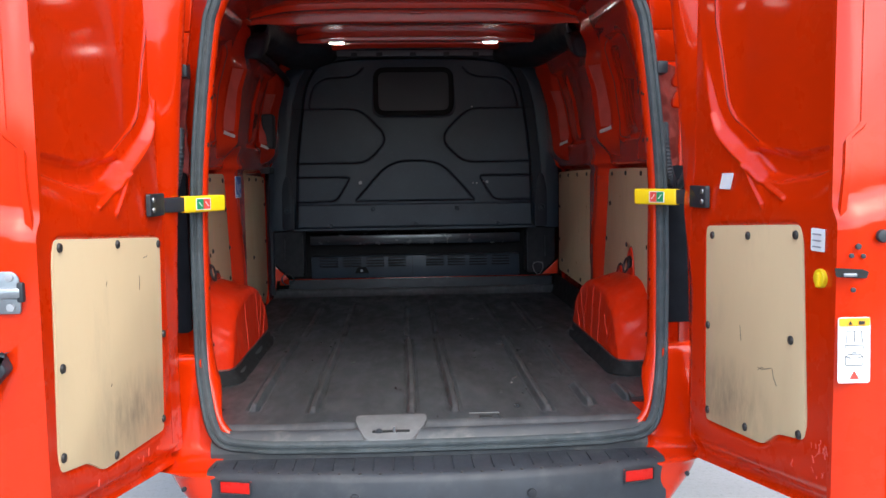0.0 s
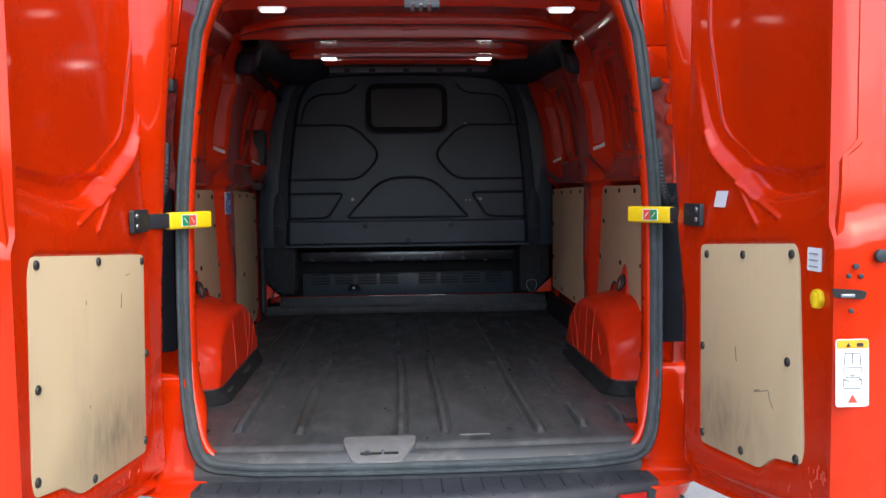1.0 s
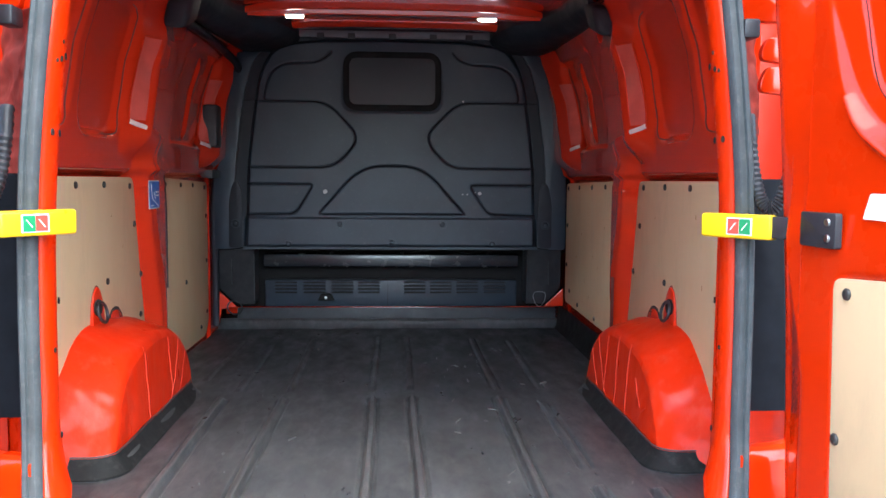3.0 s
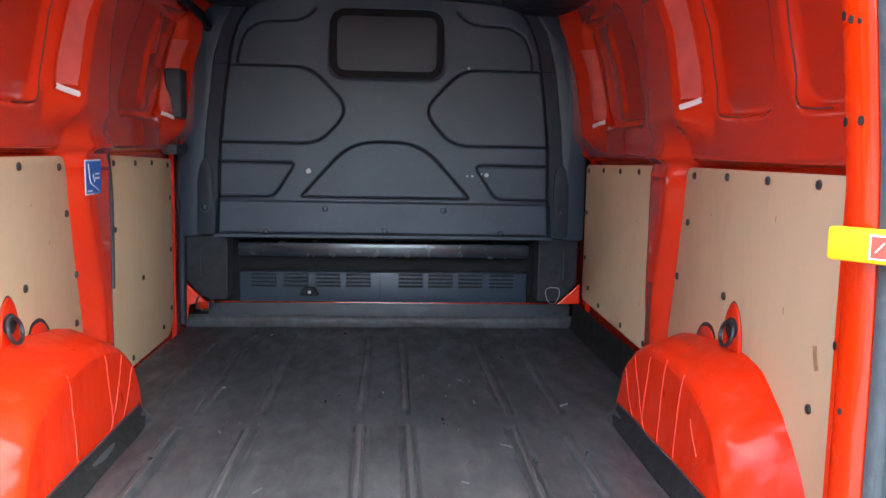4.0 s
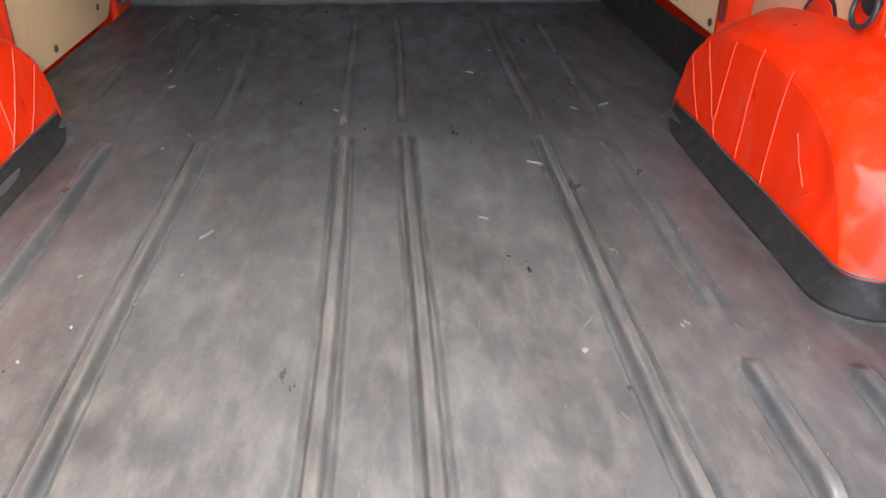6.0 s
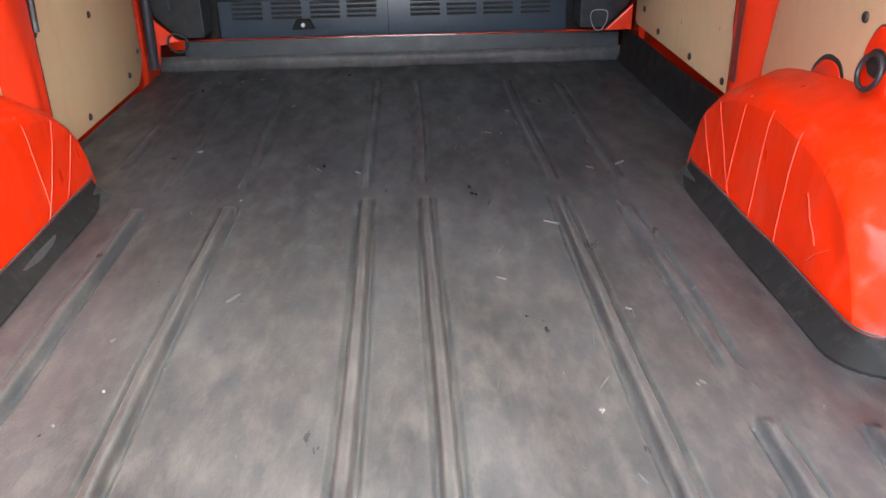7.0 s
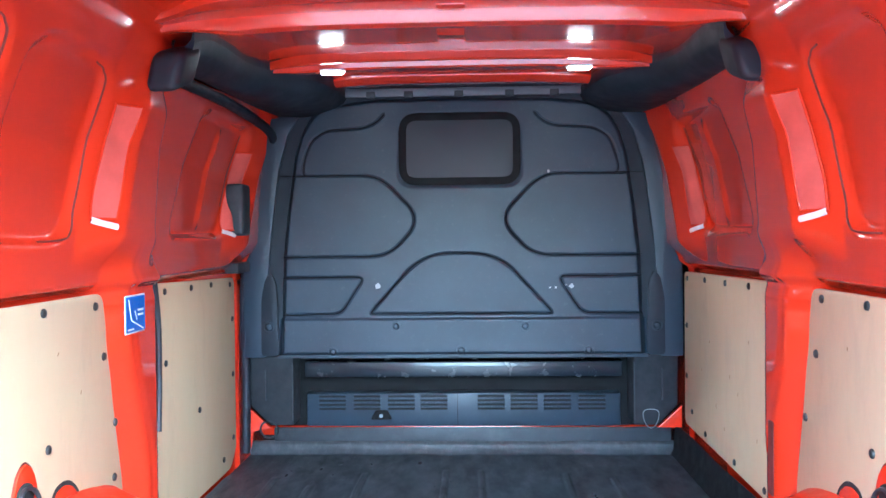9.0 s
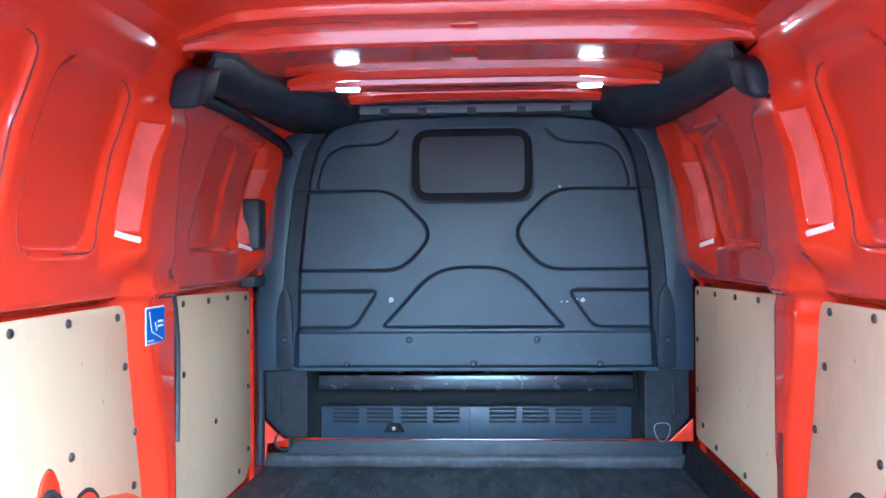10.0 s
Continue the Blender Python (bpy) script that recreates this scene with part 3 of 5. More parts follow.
xs = np.arange(-0.868, 0.8681, 0.003)
ys = np.arange(-0.085, 2.5451, 0.01)
X, Y = np.meshgrid(xs, ys, indexing="ij")
Z = np.full(X.shape, FLOOR)
for x0, a, b in ((-0.565, 0.09, 1.16), (-0.368, 0.05, 1.16), (-0.057, 0.03, 1.18), (0.078, 0.03, 1.18), (0.372, 0.0, 1.16), (0.52, 0.06, 0.33), (0.655, 0.10, 0.30),
                 (0.52, 0.45, 1.1), (-0.54, 1.28, 2.1), (-0.36, 1.28, 2.25), (-0.063, 1.28, 2.28), (0.072, 1.28, 2.28), (0.385, 1.28, 2.25), (0.55, 1.28, 2.2), (-0.69, 1.45, 2.2)):
    flank = np.abs(X - x0 - 0.003 * np.sin(Y * 4 + 9 * x0))
    Z -= (0.0075 if a < 1.2 else 0.0015) * smooth(0.010, 0.015, flank) * smooth(0.027, 0.018, flank) * smooth(a - 0.01, a + 0.03, Y) * smooth(b + 0.01, b - 0.03, Y)
    rib = smooth(0.0135, 0.0060, np.abs(X - x0 - 0.003 * np.sin(Y * 4 + 9 * x0))) * smooth(a - 0.01, a + 0.03, Y) * smooth(b + 0.01, b - 0.03, Y)
    Z += (0.004 if (x0 in (0.52, -0.69) and b > 0.4) else (0.010 if x0 in (-0.063, 0.072, -0.36) else 0.004) if a > 1.2 else 0.016) * rib
foot = arch_foot(X, Y)
Z += 0.030 * smooth(0.040, 0.010, foot)
Z += 0.008 * smooth(-0.846, -0.866, X) * smooth(1.36, 1.42, Y) * smooth(2.25, 2.15, Y)
Z += 0.05 * smooth(2.510, 2.535, Y)
Z += 0.0018 * np.sin(X * 23 + 2 * np.sin(Y * 5)) * np.sin(Y * 11 + X * 3)
Z -= 0.02 * smooth(-0.05, -0.085, Y)
lim = 0.655 + 0.22 * smooth(0.13, 0.16, Y)
X = np.clip(X, -lim, lim)
floor_mat = slab("floor_mat", np.stack([X, Y, Z], -1), (0, 0, -0.012), RUBBER_MAT)
tagged(floor_mat, "worn black ribbed rubber mat with dusty grey scuffs", "floor mat")
part("front_lip", box(-0.775, 0.842, 2.535, 2.549, 0.582, 0.686, 0.005), BUMPER, floor_mat, "upturned grey rubber lip")


for side in (-1, 1):
    lo, mid, hi = arch_line(side, 0.038, 0.5850), arch_line(side, 0.016, 0.608), arch_line(side, 0.006, 0.628)
    for line in (lo, mid):
        w = 0.8 * smooth(ARCH["y1"] - 0.14, ARCH["y1"] + 0.01, line[:, 1])[:, None]
        line += (hi - (0, 0, 0.012) - line) * w
    slab("upturned_edge", np.stack([lo, mid, hi], 1), (0, 0, -0.008), FLAP, floor_mat, "upturned black rubber edge against the wheel arch")

ys_up = np.linspace(1.37, 2.535, 40)
rise = [[(x - 0.02 * smooth(1.50, 1.37, y), y, z + 0.0025 * math.sin(9 * y) * (z - 0.58) / 0.1) for x, z in ((0.834, 0.583), (0.846, 0.600), (0.853, 0.640), (0.858, 0.702))] for y in ys_up]
slab("upturned_edge", np.array(rise), (0.006, 0, -0.004), FLAP, floor_mat, "upturned black rubber edge along the van side")

WALL_LINE = [(1.37, 0.56), (1.36, 0.66), (1.335, 0.75), (1.285, 0.82), (1.235, 0.857), (1.13, 0.885), (1.03, 0.903), (0.90, 0.922), (0.755, 0.931), (0.66, 0.922), (0.60, 0.893), (0.54, 0.853), (0.485, 0.81), (0.43, 0.765), (0.39, 0.70), (0.375, 0.62), (0.37, 0.56)]
RIDGE_LINE = [(1.295, 0.56), (1.285, 0.65), (1.245, 0.74), (1.16, 0.805), (1.07, 0.842), (0.97, 0.858), (0.88, 0.860), (0.80, 0.855), (0.72, 0.845), (0.66, 0.828), (0.605, 0.80), (0.57, 0.77), (0.54, 0.73), (0.52, 0.68), (0.50, 0.64), (0.47, 0.60), (0.44, 0.56)]


def arch_sections(side):
    """Rows of points over a wheel arch, from the wall over the ridge down to the foot."""
    wall = spline([(y, z, 0) for y, z in WALL_LINE], 9)
    ridge = spline([(y, z, 0) for y, z in RIDGE_LINE], 9)
    n = len(wall)
    rows = []
    for i in range(n):
        u = i / (n - 1)
        bell = math.sin(math.pi * u) ** 0.6
        w = np.array((ARCH["x_out"] + 0.02, wall[i][0], wall[i][1]))
        r = np.array((ARCH["x_in"] + 0.002 + 0.010 * bell, ridge[i][0], ridge[i][1]))
        f = np.array((ARCH["x_in"], ARCH["y1"] + (ARCH["y0"] - ARCH["y1"]) * u, 0.56))
        row = [w + (r - w) * t for t in (0, 0.22, 0.46, 0.70)]
        a, b = w + (r - w) * 0.84, r + (f - r) * 0.09
        row += [(1 - t) ** 2 * a + 2 * t * (1 - t) * r + t * t * b for t in np.linspace(0, 1, 8)]
        row += [r + (f - r) * t for t in (0.3, 0.5, 0.75, 1.0)]
        rows.append(spline(row, 3))
    P = np.array(rows)
    P[..., 0] = ARCH["cx"] + side * P[..., 0]
    N = np.cross(np.gradient(P, axis=0), np.gradient(P, axis=1))
    N /= np.linalg.norm(N, axis=2, keepdims=True) + 1e-9
    D = np.array([[0.0032 * noise.noise(Vector(p) * 11) + 0.0016 * noise.noise(Vector(p) * 31) for p in row] for row in P])
    D[0], D[-1] = 0, 0
    D[:, 0], D[:, -1] = 0, 0
    D *= 0.8 + 0.9 * smooth(0.75, 0.55, P[..., 1])
    return P + N * D[..., None]


def wheel_arch(side):
    P = arch_sections(side)
    me = mesh_of("wheel_arch", P.reshape(-1, 3), grid_faces(P.shape[0], P.shape[1]))
    bm = bmesh.new()
    bm.from_mesh(me)
    ob = part("wheel_arch", bm, RED_SCUFFED)
    tagged(ob, "scratched glossy red steel wheel arch box", "wheel arch", "wheel arches", kind="structure")
    marks = [((1.215, 0.745), (1.110, 0.622)), ((1.140, 0.800), (1.010, 0.625)), ((1.000, 0.850), (1.030, 0.640)), ((0.888, 0.850), (0.905, 0.622)), ((0.770, 0.845), (0.780, 0.630)),
             ((0.70, 0.760), (0.64, 0.690)), ((0.66, 0.650), (0.60, 0.700))]
    for (ya, za), (yb, zb) in marks if side > 0 else marks[:3] + marks[4:5]:
        line = []
        for t in np.linspace(0, 1, 9):
            y, z = ya + (yb - ya) * t + 0.004 * math.sin(3 * t), za + (zb - za) * t
            gap = (P[..., 1] - y) ** 2 + (P[..., 2] - z) ** 2 + 9 * np.clip(np.abs(P[..., 0] - ARCH["cx"]) - 0.76, 0, 1)
            line.append(P.reshape(-1, 3)[int(gap.argmin())] * (1, 0, 0) + np.array((-0.0016 * side, y, z)))
        part("scratch", sweep(line, [(-0.0008, 0), (0, 0.0011), (0.0008, 0), (0, -0.0011)], up=(1, 0, 0.2)), SCRATCH, ob, "pale scratch")
    return ob


arch_left, arch_right = wheel_arch(-1), wheel_arch(1)


# ---- rear opening ----
def opening(off, z_bottom, y_top=0.0, y_bottom=-0.10, n=6):
    """The loop of the rear opening, grown outwards by off."""
    half = [(0.0, z_bottom - off), (0.40, z_bottom - off), (0.55, z_bottom - off + 0.004), (0.62 + off, z_bottom + 0.03 - off), (0.655 + off, z_bottom + 0.12), (0.66 + off, 0.9),
            (0.655 + off, 1.25), (0.635 + off, 1.5), (0.605 + off, 1.74), (0.585 + off, 1.82), (0.53 + off, 1.885 + off), (0.40, 1.905 + off), (0.0, 1.91 + off)]
    pts = spline([(x, 0, z) for x, z in half], n)
    out = []
    for p in pts:
        z = p[2]
        t = smooth(0.85, 0.52, z)
        bulge = 0.03 * (1 - (p[0] / 0.7) ** 2)
        out.append((p[0] * (1 - 0.045 * t), y_top + (y_bottom - bulge - y_top) * t, z))
    loop = out + [(-x, y, z) for x, y, z in out[-2:0:-1]]
    return [(x * 1.008 + 0.0155, y, z) for x, y, z in loop]


loop_in = opening(0.022, 0.57)
jamb_in = [(x * (1.0 + 0.014 * smooth(0.62, 0.72, z)), (y + 0.03) * (1 - smooth(0.60, 0.70, z)) + 0.095 * smooth(0.60, 0.70, z), z) for x, y, z in loop_in]
loop_seal = opening(0.036, 0.575)
n = len(loop_in)
me = mesh_of("jamb", np.array(jamb_in + loop_in + [(x, y + 0.007, z) for x, y, z in loop_seal]).reshape(-1, 3), np.concatenate([grid_faces(3, n, wrap_v=True)]))
jamb = link("door_frame", me, RED_WEATHERED)
tagged(jamb, "glossy red steel frame of the rear door opening", "door frame", kind="structure")
seal = part("door_seal", sweep(opening(0.042, 0.578, -0.012, -0.128), [(-0.017, -0.008), (0.017, -0.008), (0.017, 0.008), (0.012, 0.014), (0.005, 0.014), (0.0025, 0.008), (-0.0025, 0.008), (-0.005, 0.014), (-0.012, 0.014), (-0.017, 0.008)], True, (0, -1, 0.0)), SEAL)
for side in (-1, 1):
    for y, z, r in ((0.070, 1.600, 0.004), (0.066, 1.566, 0.006), (0.040, 1.560, 0.004), (0.042, 1.421, 0.007), (0.075, 0.98, 0.005)):
        x = 0.0155 + side * float(np.interp(z, [0.9, 1.25, 1.5, 1.74], [0.6875, 0.6825, 0.662, 0.632])) + side * 0.11 * y
        part("hole", plate([(y + a, z + b) for a, b in circle(r, 10)], lambda a, b, dd, x=x, side=side: (x - side * (dd - 0.001), a, b), 0.003, 0), DARK, jamb, "small dark hole")
tagged(seal, "ribbed grey rubber seal round the rear opening", "door seal", kind="structure")

# body corners behind the doors
for s in (-1, 1):
    c = tagged(new("rear_pillar"), "red body corner with black cover behind the open door", "van pillar", "rear pillars", kind="structure")
    V = np.linspace(0.44, 1.98, 30)
    P = np.array([[(s * (x - 0.22 * max(0.0, z - 1.5) * (0.89 - x) / 0.18) + 0.006 * (x < 0.72), 0.094 + 1.2 * (x - 0.704), z) for x in np.linspace(0.704, 0.89, 6)] for z in V])
    slab("post", P, (0, 0.012, 0), RED_WEATHERED, c)
    P = np.array([[(s * x, y, z) for x, y in ((0.888, 0.312), (0.935, 0.325), (0.972, 0.315), (0.990, 0.28), (0.998, 0.16), (0.995, 0.03))] for z in V])
    slab("quarter_panel", P, (s * 0.004, 0.006, 0), RED_WEATHERED, c)
    U, V = np.meshgrid(np.linspace(0.735, 0.86, 21), np.linspace(1.33, 1.67, 51), indexing="ij")
    fold = np.array([[0.022 * noise.noise(Vector((a * 14, b * 17, s))) + 0.012 * noise.noise(Vector((a * 38, b * 40, 3 * s))) for a, b in zip(r1, r2)] for r1, r2 in zip(U, V)])
    # dark red here puts the shade of the gap into the sheet's colour
    slab("folded_sheet", np.stack([s * (U - 0.10 * np.clip(V - 1.5, 0, 1)), 0.076 + 1.2 * (U - 0.708) + fold, V], -1), (0, 0.01, 0), SLOT_RED, c, "crumpled red seam between body and door, its shade painted in")
    for z0, z1 in ((1.660, 1.752), (1.757, 1.96)):
        part("shoulder", plate(rounded([(0.735 - 0.14 * (z0 - 1.5), z0), (0.84, z0), (0.84, z1), (0.735 - 0.14 * (z1 - 1.5), z1)], 0.006), lambda a, b, dd, s=s: (s * a, 0.055 - dd + 0.03 * (1.9 - b), b), 0.02), RED_WEATHERED, c)
    for z0, z1 in ((1.585, 1.632), (1.520, 1.572)):
        part("hinge_bracket", plate(rounded([(0.772, z0), (0.835, z0 - 0.008), (0.835, z1), (0.786, z1), (0.770, z0 + 0.022)], 0.010), lambda a, b, dd, s=s: (s * a, 0.075 - dd, b), 0.016, 0.004), RED_WEATHERED, c, "red steel hinge bracket")
    part("cover", plate(rounded([(0.737, 0.84), (0.93, 0.84), (0.93, 1.34), (0.737, 1.34)], 0.02), lambda a, b, dd, s=s: (s * a, 0.103 - dd, b), 0.03), COVER, c, "black plastic lamp cover")
    part("gap_side", box(*sorted((s * 0.700 + 0.014, s * 0.706 + 0.014)), 0.014, 0.095, 0.66, 1.42, 0.002), RED_WEATHERED, c)
    # body corner flowing from the seal down to the bumper's end
    edge = sorted((z, x) for x, y, z in opening(0.040, 0.578) if x > 0.5 and z < 1.0)
    rows = spline([(-0.004, 0.0, 0.790), (-0.020, 0, 0.782), (-0.030, 0, 0.765), (-0.036, 0, 0.72), (-0.055, 0, 0.65), (-0.080, 0, 0.58), (-0.098, 0, 0.54), (-0.115, 0, 0.520), (-0.145, 0, 0.504), (-0.180, 0, 0.499), (-0.214, 0, 0.497), (-0.228, 0, 0.491), (-0.236, 0, 0.482), (-0.238, 0, 0.42), (-0.226, 0, 0.35), (-0.19, 0, 0.28)], 5)
    P = []
    for y, q, z in rows:
        low = smooth(0.60, 0.53, z)
        xi = float(np.interp(z, [e[0] for e in edge], [e[1] for e in edge])) * (1 - low) + 0.640 * low
        cap = smooth(0.500, 0.480, z)
        xo = 0.84 - 0.035 * cap - 0.12 * smooth(0.48, 0.30, z)
        P.append([(s * (xi - 0.0155 + (xo - xi) * a) + 0.0155, y + (0.02 + 0.11 * cap) * a ** 3 - 0.012 * smooth(0.60, 0.70, z) * (1 - a), z) for a in np.linspace(0, 1, 21)])
    slab("corner", np.array(P), (0, 0.02, 0), RED_WEATHERED, c)
    part("plug", plate([(0.715 + a, 0.455 + b) for a, b in circle(0.007, 12)], lambda a, b, dd, s=s: (s * a + 0.0155, -0.228 - dd, b), 0.006, 0.001), BLACK_PLASTIC, c, "small dark plug")
hdr = part("door_header", box(-0.66, 0.66, 0.0, 0.12, 1.96, 2.09, 0.02), RED_WEATHERED)
tagged(hdr, "red steel header above the rear opening", "door header", kind="structure")

# sill trim
sill = tagged(new("sill_trim"), "dark grey plastic sill trim with latch recess behind the mat", "sill trim", kind="structure")
xs = np.linspace(-0.645, 0.645, 61)
prof = [(-0.072, 0.572), (-0.085, 0.573), (-0.095, 0.566), (-0.122, 0.548), (-0.130, 0.52)]
P = np.array([[(x, y - 0.03 * (1 - (x / 0.7) ** 2), z) for y, z in prof] for x in xs])
slab("trim", P, (0, 0, -0.02), SILL, sill)
part("latch_plate", plate(rounded([(-0.195, -0.155), (-0.055, -0.155), (-0.015, -0.085), (-0.012, -0.01), (-0.228, -0.01), (-0.225, -0.085)], 0.02), lambda a, b, dd: (a, b, 0.577 + dd + min(0, (b + 0.085) * 0.45)), 0.011), LATCH, sill, "worn grey latch plate")

# rear bumper
BX = 0.0155
xs = np.linspace(-0.652, 0.652, 71)
prof = [(-0.12, 0.500), (-0.15, 0.506), (-0.205, 0.503), (-0.222, 0.496), (-0.232, 0.480), (-0.236, 0.36), (-0.21, 0.28)]
P = np.array([[(x * (1.0 if k > 1 else 0.985) + BX, y - 0.075 * (1 - (x / 0.66) ** 2) if k > 1 else y, z) for k, (y, z) in enumerate(prof)] for x in xs])
bumper = tagged(new("rear_bumper"), "scuffed dark grey plastic rear bumper step with red reflectors", "bumper")
slab("skin", P, (0, 0.03, -0.03), BUMPER, bumper)
for s in (-1, 1):
    r = part("reflector", box(-0.044, 0.044, -0.002, 0.012, -0.017, 0.017, 0.003), REFLECTOR, bumper, "red reflector")
    r.matrix_basis = pose(s * 0.567 + BX, -0.258, 0.466, 0, 0, 13 * s)
    part("reflector_rim", sweep([(a, -0.003, b) for a, b in rounded([(-0.046, -0.019), (0.046, -0.019), (0.046, 0.019), (-0.046, 0.019)], 0.004)], circle(0.003, 6), True, (0, -1, 0)), BLACK_PLASTIC, r)


# ---- rear doors ----
def rear_door(side, name, ply_outline, screws, k=1.0):
    """An open rear door. Door space: u from the hinge to the free edge, z up, d inwards towards the gap."""
    hx, hy = (0.738 if side > 0 else 0.733) * side, (-0.078 if side > 0 else -0.067)
    ux, uy = (0.078 if side > 0 else 0.063) * side, (-0.984 if side > 0 else -0.996)
    rake = 0.046 if side > 0 else 0.007

    def place(u, z, dd):
        return (hx + ux * u - side * (dd + 0.45 * rake * (1.15 - z)), hy + uy * u - rake * (1.15 - z), z)
    door = tagged(new(name), "open red rear van door with plywood panel", "van door", kind="structure")
    us = np.arange(0.02, 0.851, 0.003)
    zs = np.concatenate([np.arange(0.45, 1.18, 0.010), np.arange(1.18, 1.52, 0.003), np.arange(1.52, 1.951, 0.010)])
    U, Z = np.meshgrid(us, zs, indexing="ij")
    Z = 1.95 - (1.95 - Z) * (1.95 - (0.49 + 0.15 * U)) / 1.5
    shift = 0.09 if side < 0 else 0.0
    roll = 0.08 if side > 0 else 0.005
    pane = rounded([(0.20, 1.96), (0.20, 1.745), (0.228, 1.628), (0.258, 1.502), (0.295, 1.458), (0.414, 1.392), (0.50, 1.362), (0.60, 1.348), (0.76, 1.368), (0.82, 1.405), (0.835, 1.53), (0.835, 1.96)], 0.05)
    recess = rounded([(0.12, 1.97), (0.13, 1.74), (0.165, 1.62), (0.21, 1.495), (0.255, 1.432), (0.33, 1.386), (0.40, 1.352), (0.475, 1.312), (0.56, 1.297), (0.70, 1.312), (0.80, 1.345), (0.86, 1.41), (0.86, 1.97)], 0.03)
    bowl = rounded([(0.38, 1.372), (0.475, 1.318), (0.50, 1.262), (0.54, 1.240), (0.65, 1.242), (0.75, 1.272), (0.81, 1.322), (0.83, 1.385), (0.76, 1.372), (0.60, 1.352), (0.50, 1.366)], 0.03)
    lines = [spline([(a, b, 0) for a, b in q], 6) for q in ([(0.215, 1.475), (0.255, 1.420), (0.33, 1.374), (0.40, 1.340), (0.475, 1.300), (0.60, 1.258)], [(0.405, 1.335), (0.455, 1.285), (0.51, 1.240)])]

    def depth(U, Z):
        V = U + shift * smooth(0.85, 0.62, U)
        D = -0.005 * pressed(V, Z, pane, 0.008)
        D -= 0.030 * pressed(V, Z, recess, 0.020) * smooth(0.10, 0.34, V)
        D -= 0.016 * pressed(V, Z, bowl, 0.025) * smooth(1.235, 1.35, Z)
        D -= 0.008 * smooth(1.20, 1.34, Z)
        D -= 0.012 * pressed(U, Z, rounded([(a * 1.0, b) for a, b in ply_outline], 0.05), 0.02)
        for line in lines:
            r = seg_dist(V, Z, [(p[0], p[1]) for p in line])
            D += 0.008 * np.clip(1 - r / 0.008, 0, 1)
        D -= 0.06 * smooth(0.0, 1.0, (U - 0.02) / (0.04 + roll * smooth(1.25, 0.95, Z)) * -1 + 1)
        D += 0.015 * smooth(0.80, 0.84, U)
        foot = Z - 0.49 - 0.15 * U
        D -= 0.022 * smooth(0.060, 0.022, foot) - 0.012 * smooth(0.016, 0.004, foot)
        return D

    D = depth(U, Z)
    P = np.stack(place(U, Z, D), -1)
    slab("skin", P, (side * 0.012, 0, 0), RED_WEATHERED, door)
    seam3 = spline([(a - shift, b, 0) for a, b in ((0.20, 1.93), (0.20, 1.745), (0.229, 1.628), (0.257, 1.508), (0.291, 1.46), (0.35, 1.426), (0.414, 1.393))], 6)
    part("pane_seam", sweep([place(a, b, float(depth(np.array([a]), np.array([b]))[0])) for a, b, c in seam3], circle(0.0009, 6), up=(1, 0, 0)), BLACK_GROOVE, door)
    part("outer_skin", plate(rounded([(0.02, 0.49), (0.87, 0.62), (0.87, 1.95), (0.02, 1.95)], 0.03), lambda a, b, dd: place(a, b, -0.10 + dd), 0.01), RED_WEATHERED, door)
    A, B = np.meshgrid(np.linspace(-0.105, 0.02, 15), np.linspace(0.62, 1.95, 90), indexing="ij")
    step = 0.020 * smooth(1.245, 1.285, B + 0.25 * (A + 0.105)) * smooth(-0.105, -0.075, A)
    back = 0.016 * (np.clip(A + 0.02, 0, 1) / 0.04) ** 2 + 0.010 * (np.clip(-0.06 - A, 0, 1) / 0.045) ** 2
    P = np.stack(place(0.865 - back - step, B, A), -1)
    slab("edge", P, (0, 0.015, 0), RED_WEATHERED, door)
    zs = np.linspace(0.53, 1.95, 66)
    tip = np.interp(zs, [0.53, 0.785, 1.076, 1.277, 1.525, 1.808, 1.95], [0.796, 0.784, 0.773, 0.760, 0.742, 0.714, 0.698] if side > 0 else [0.736, 0.738, 0.729, 0.718, 0.702, 0.675, 0.660])
    P = []
    for z, x in zip(zs, tip):
        q = place(0.115, z, float(depth(np.array([0.115]), np.array([z]))[0]) + 0.001)
        w = max(0.0, min(1.0, (abs(q[0]) - x) / 0.02))
        P.append([(side * (x + 0.03), -0.072, z), (side * (x + 0.006), -0.078, z), (side * x, -0.088, z), (side * (x + 0.002 * w), -0.100, z), (side * (x + 0.010 * w), -0.125, z), (side * (abs(q[0]) * 0.6 + (x + 0.012 * w) * 0.4), -0.150, z), q])
    slab("hinge_flange", np.array(P), (side * 0.006, 0.004, 0), RED_WEATHERED, door)
    part("plywood_panel", plate(rounded(ply_outline, 0.02), lambda a, b, dd: place(a, b, -0.010 + dd), 0.011), DOOR_PLY, door, "pale scuffed plywood panel")
    for u, z in screws:
        screw(place(u, z, 0.001), (-side, 0, 0), door)
    return door, place


door_1, place_l = rear_door(-1, "door_1", [(0.141, 1.161), (0.745, 1.204), (0.767, 0.727), (0.637, 0.704), (0.561, 0.66), (0.174, 0.632)], [])
door_2, place_r = rear_door(1, "door_2", [(0.214, 1.173), (0.685, 1.204), (0.72, 0.740), (0.602, 0.719), (0.537, 0.674), (0.231, 0.646)], [])


# ---- fittings on the rear doors ----
def flat(name, place, outline, mat, parent, label="", thick=0.0015, lift=0.0, r=0.004):
    return part(name, plate(rounded(outline, r), lambda a, b, dd: place(a, b, lift + dd), thick, 0), mat, parent, label)


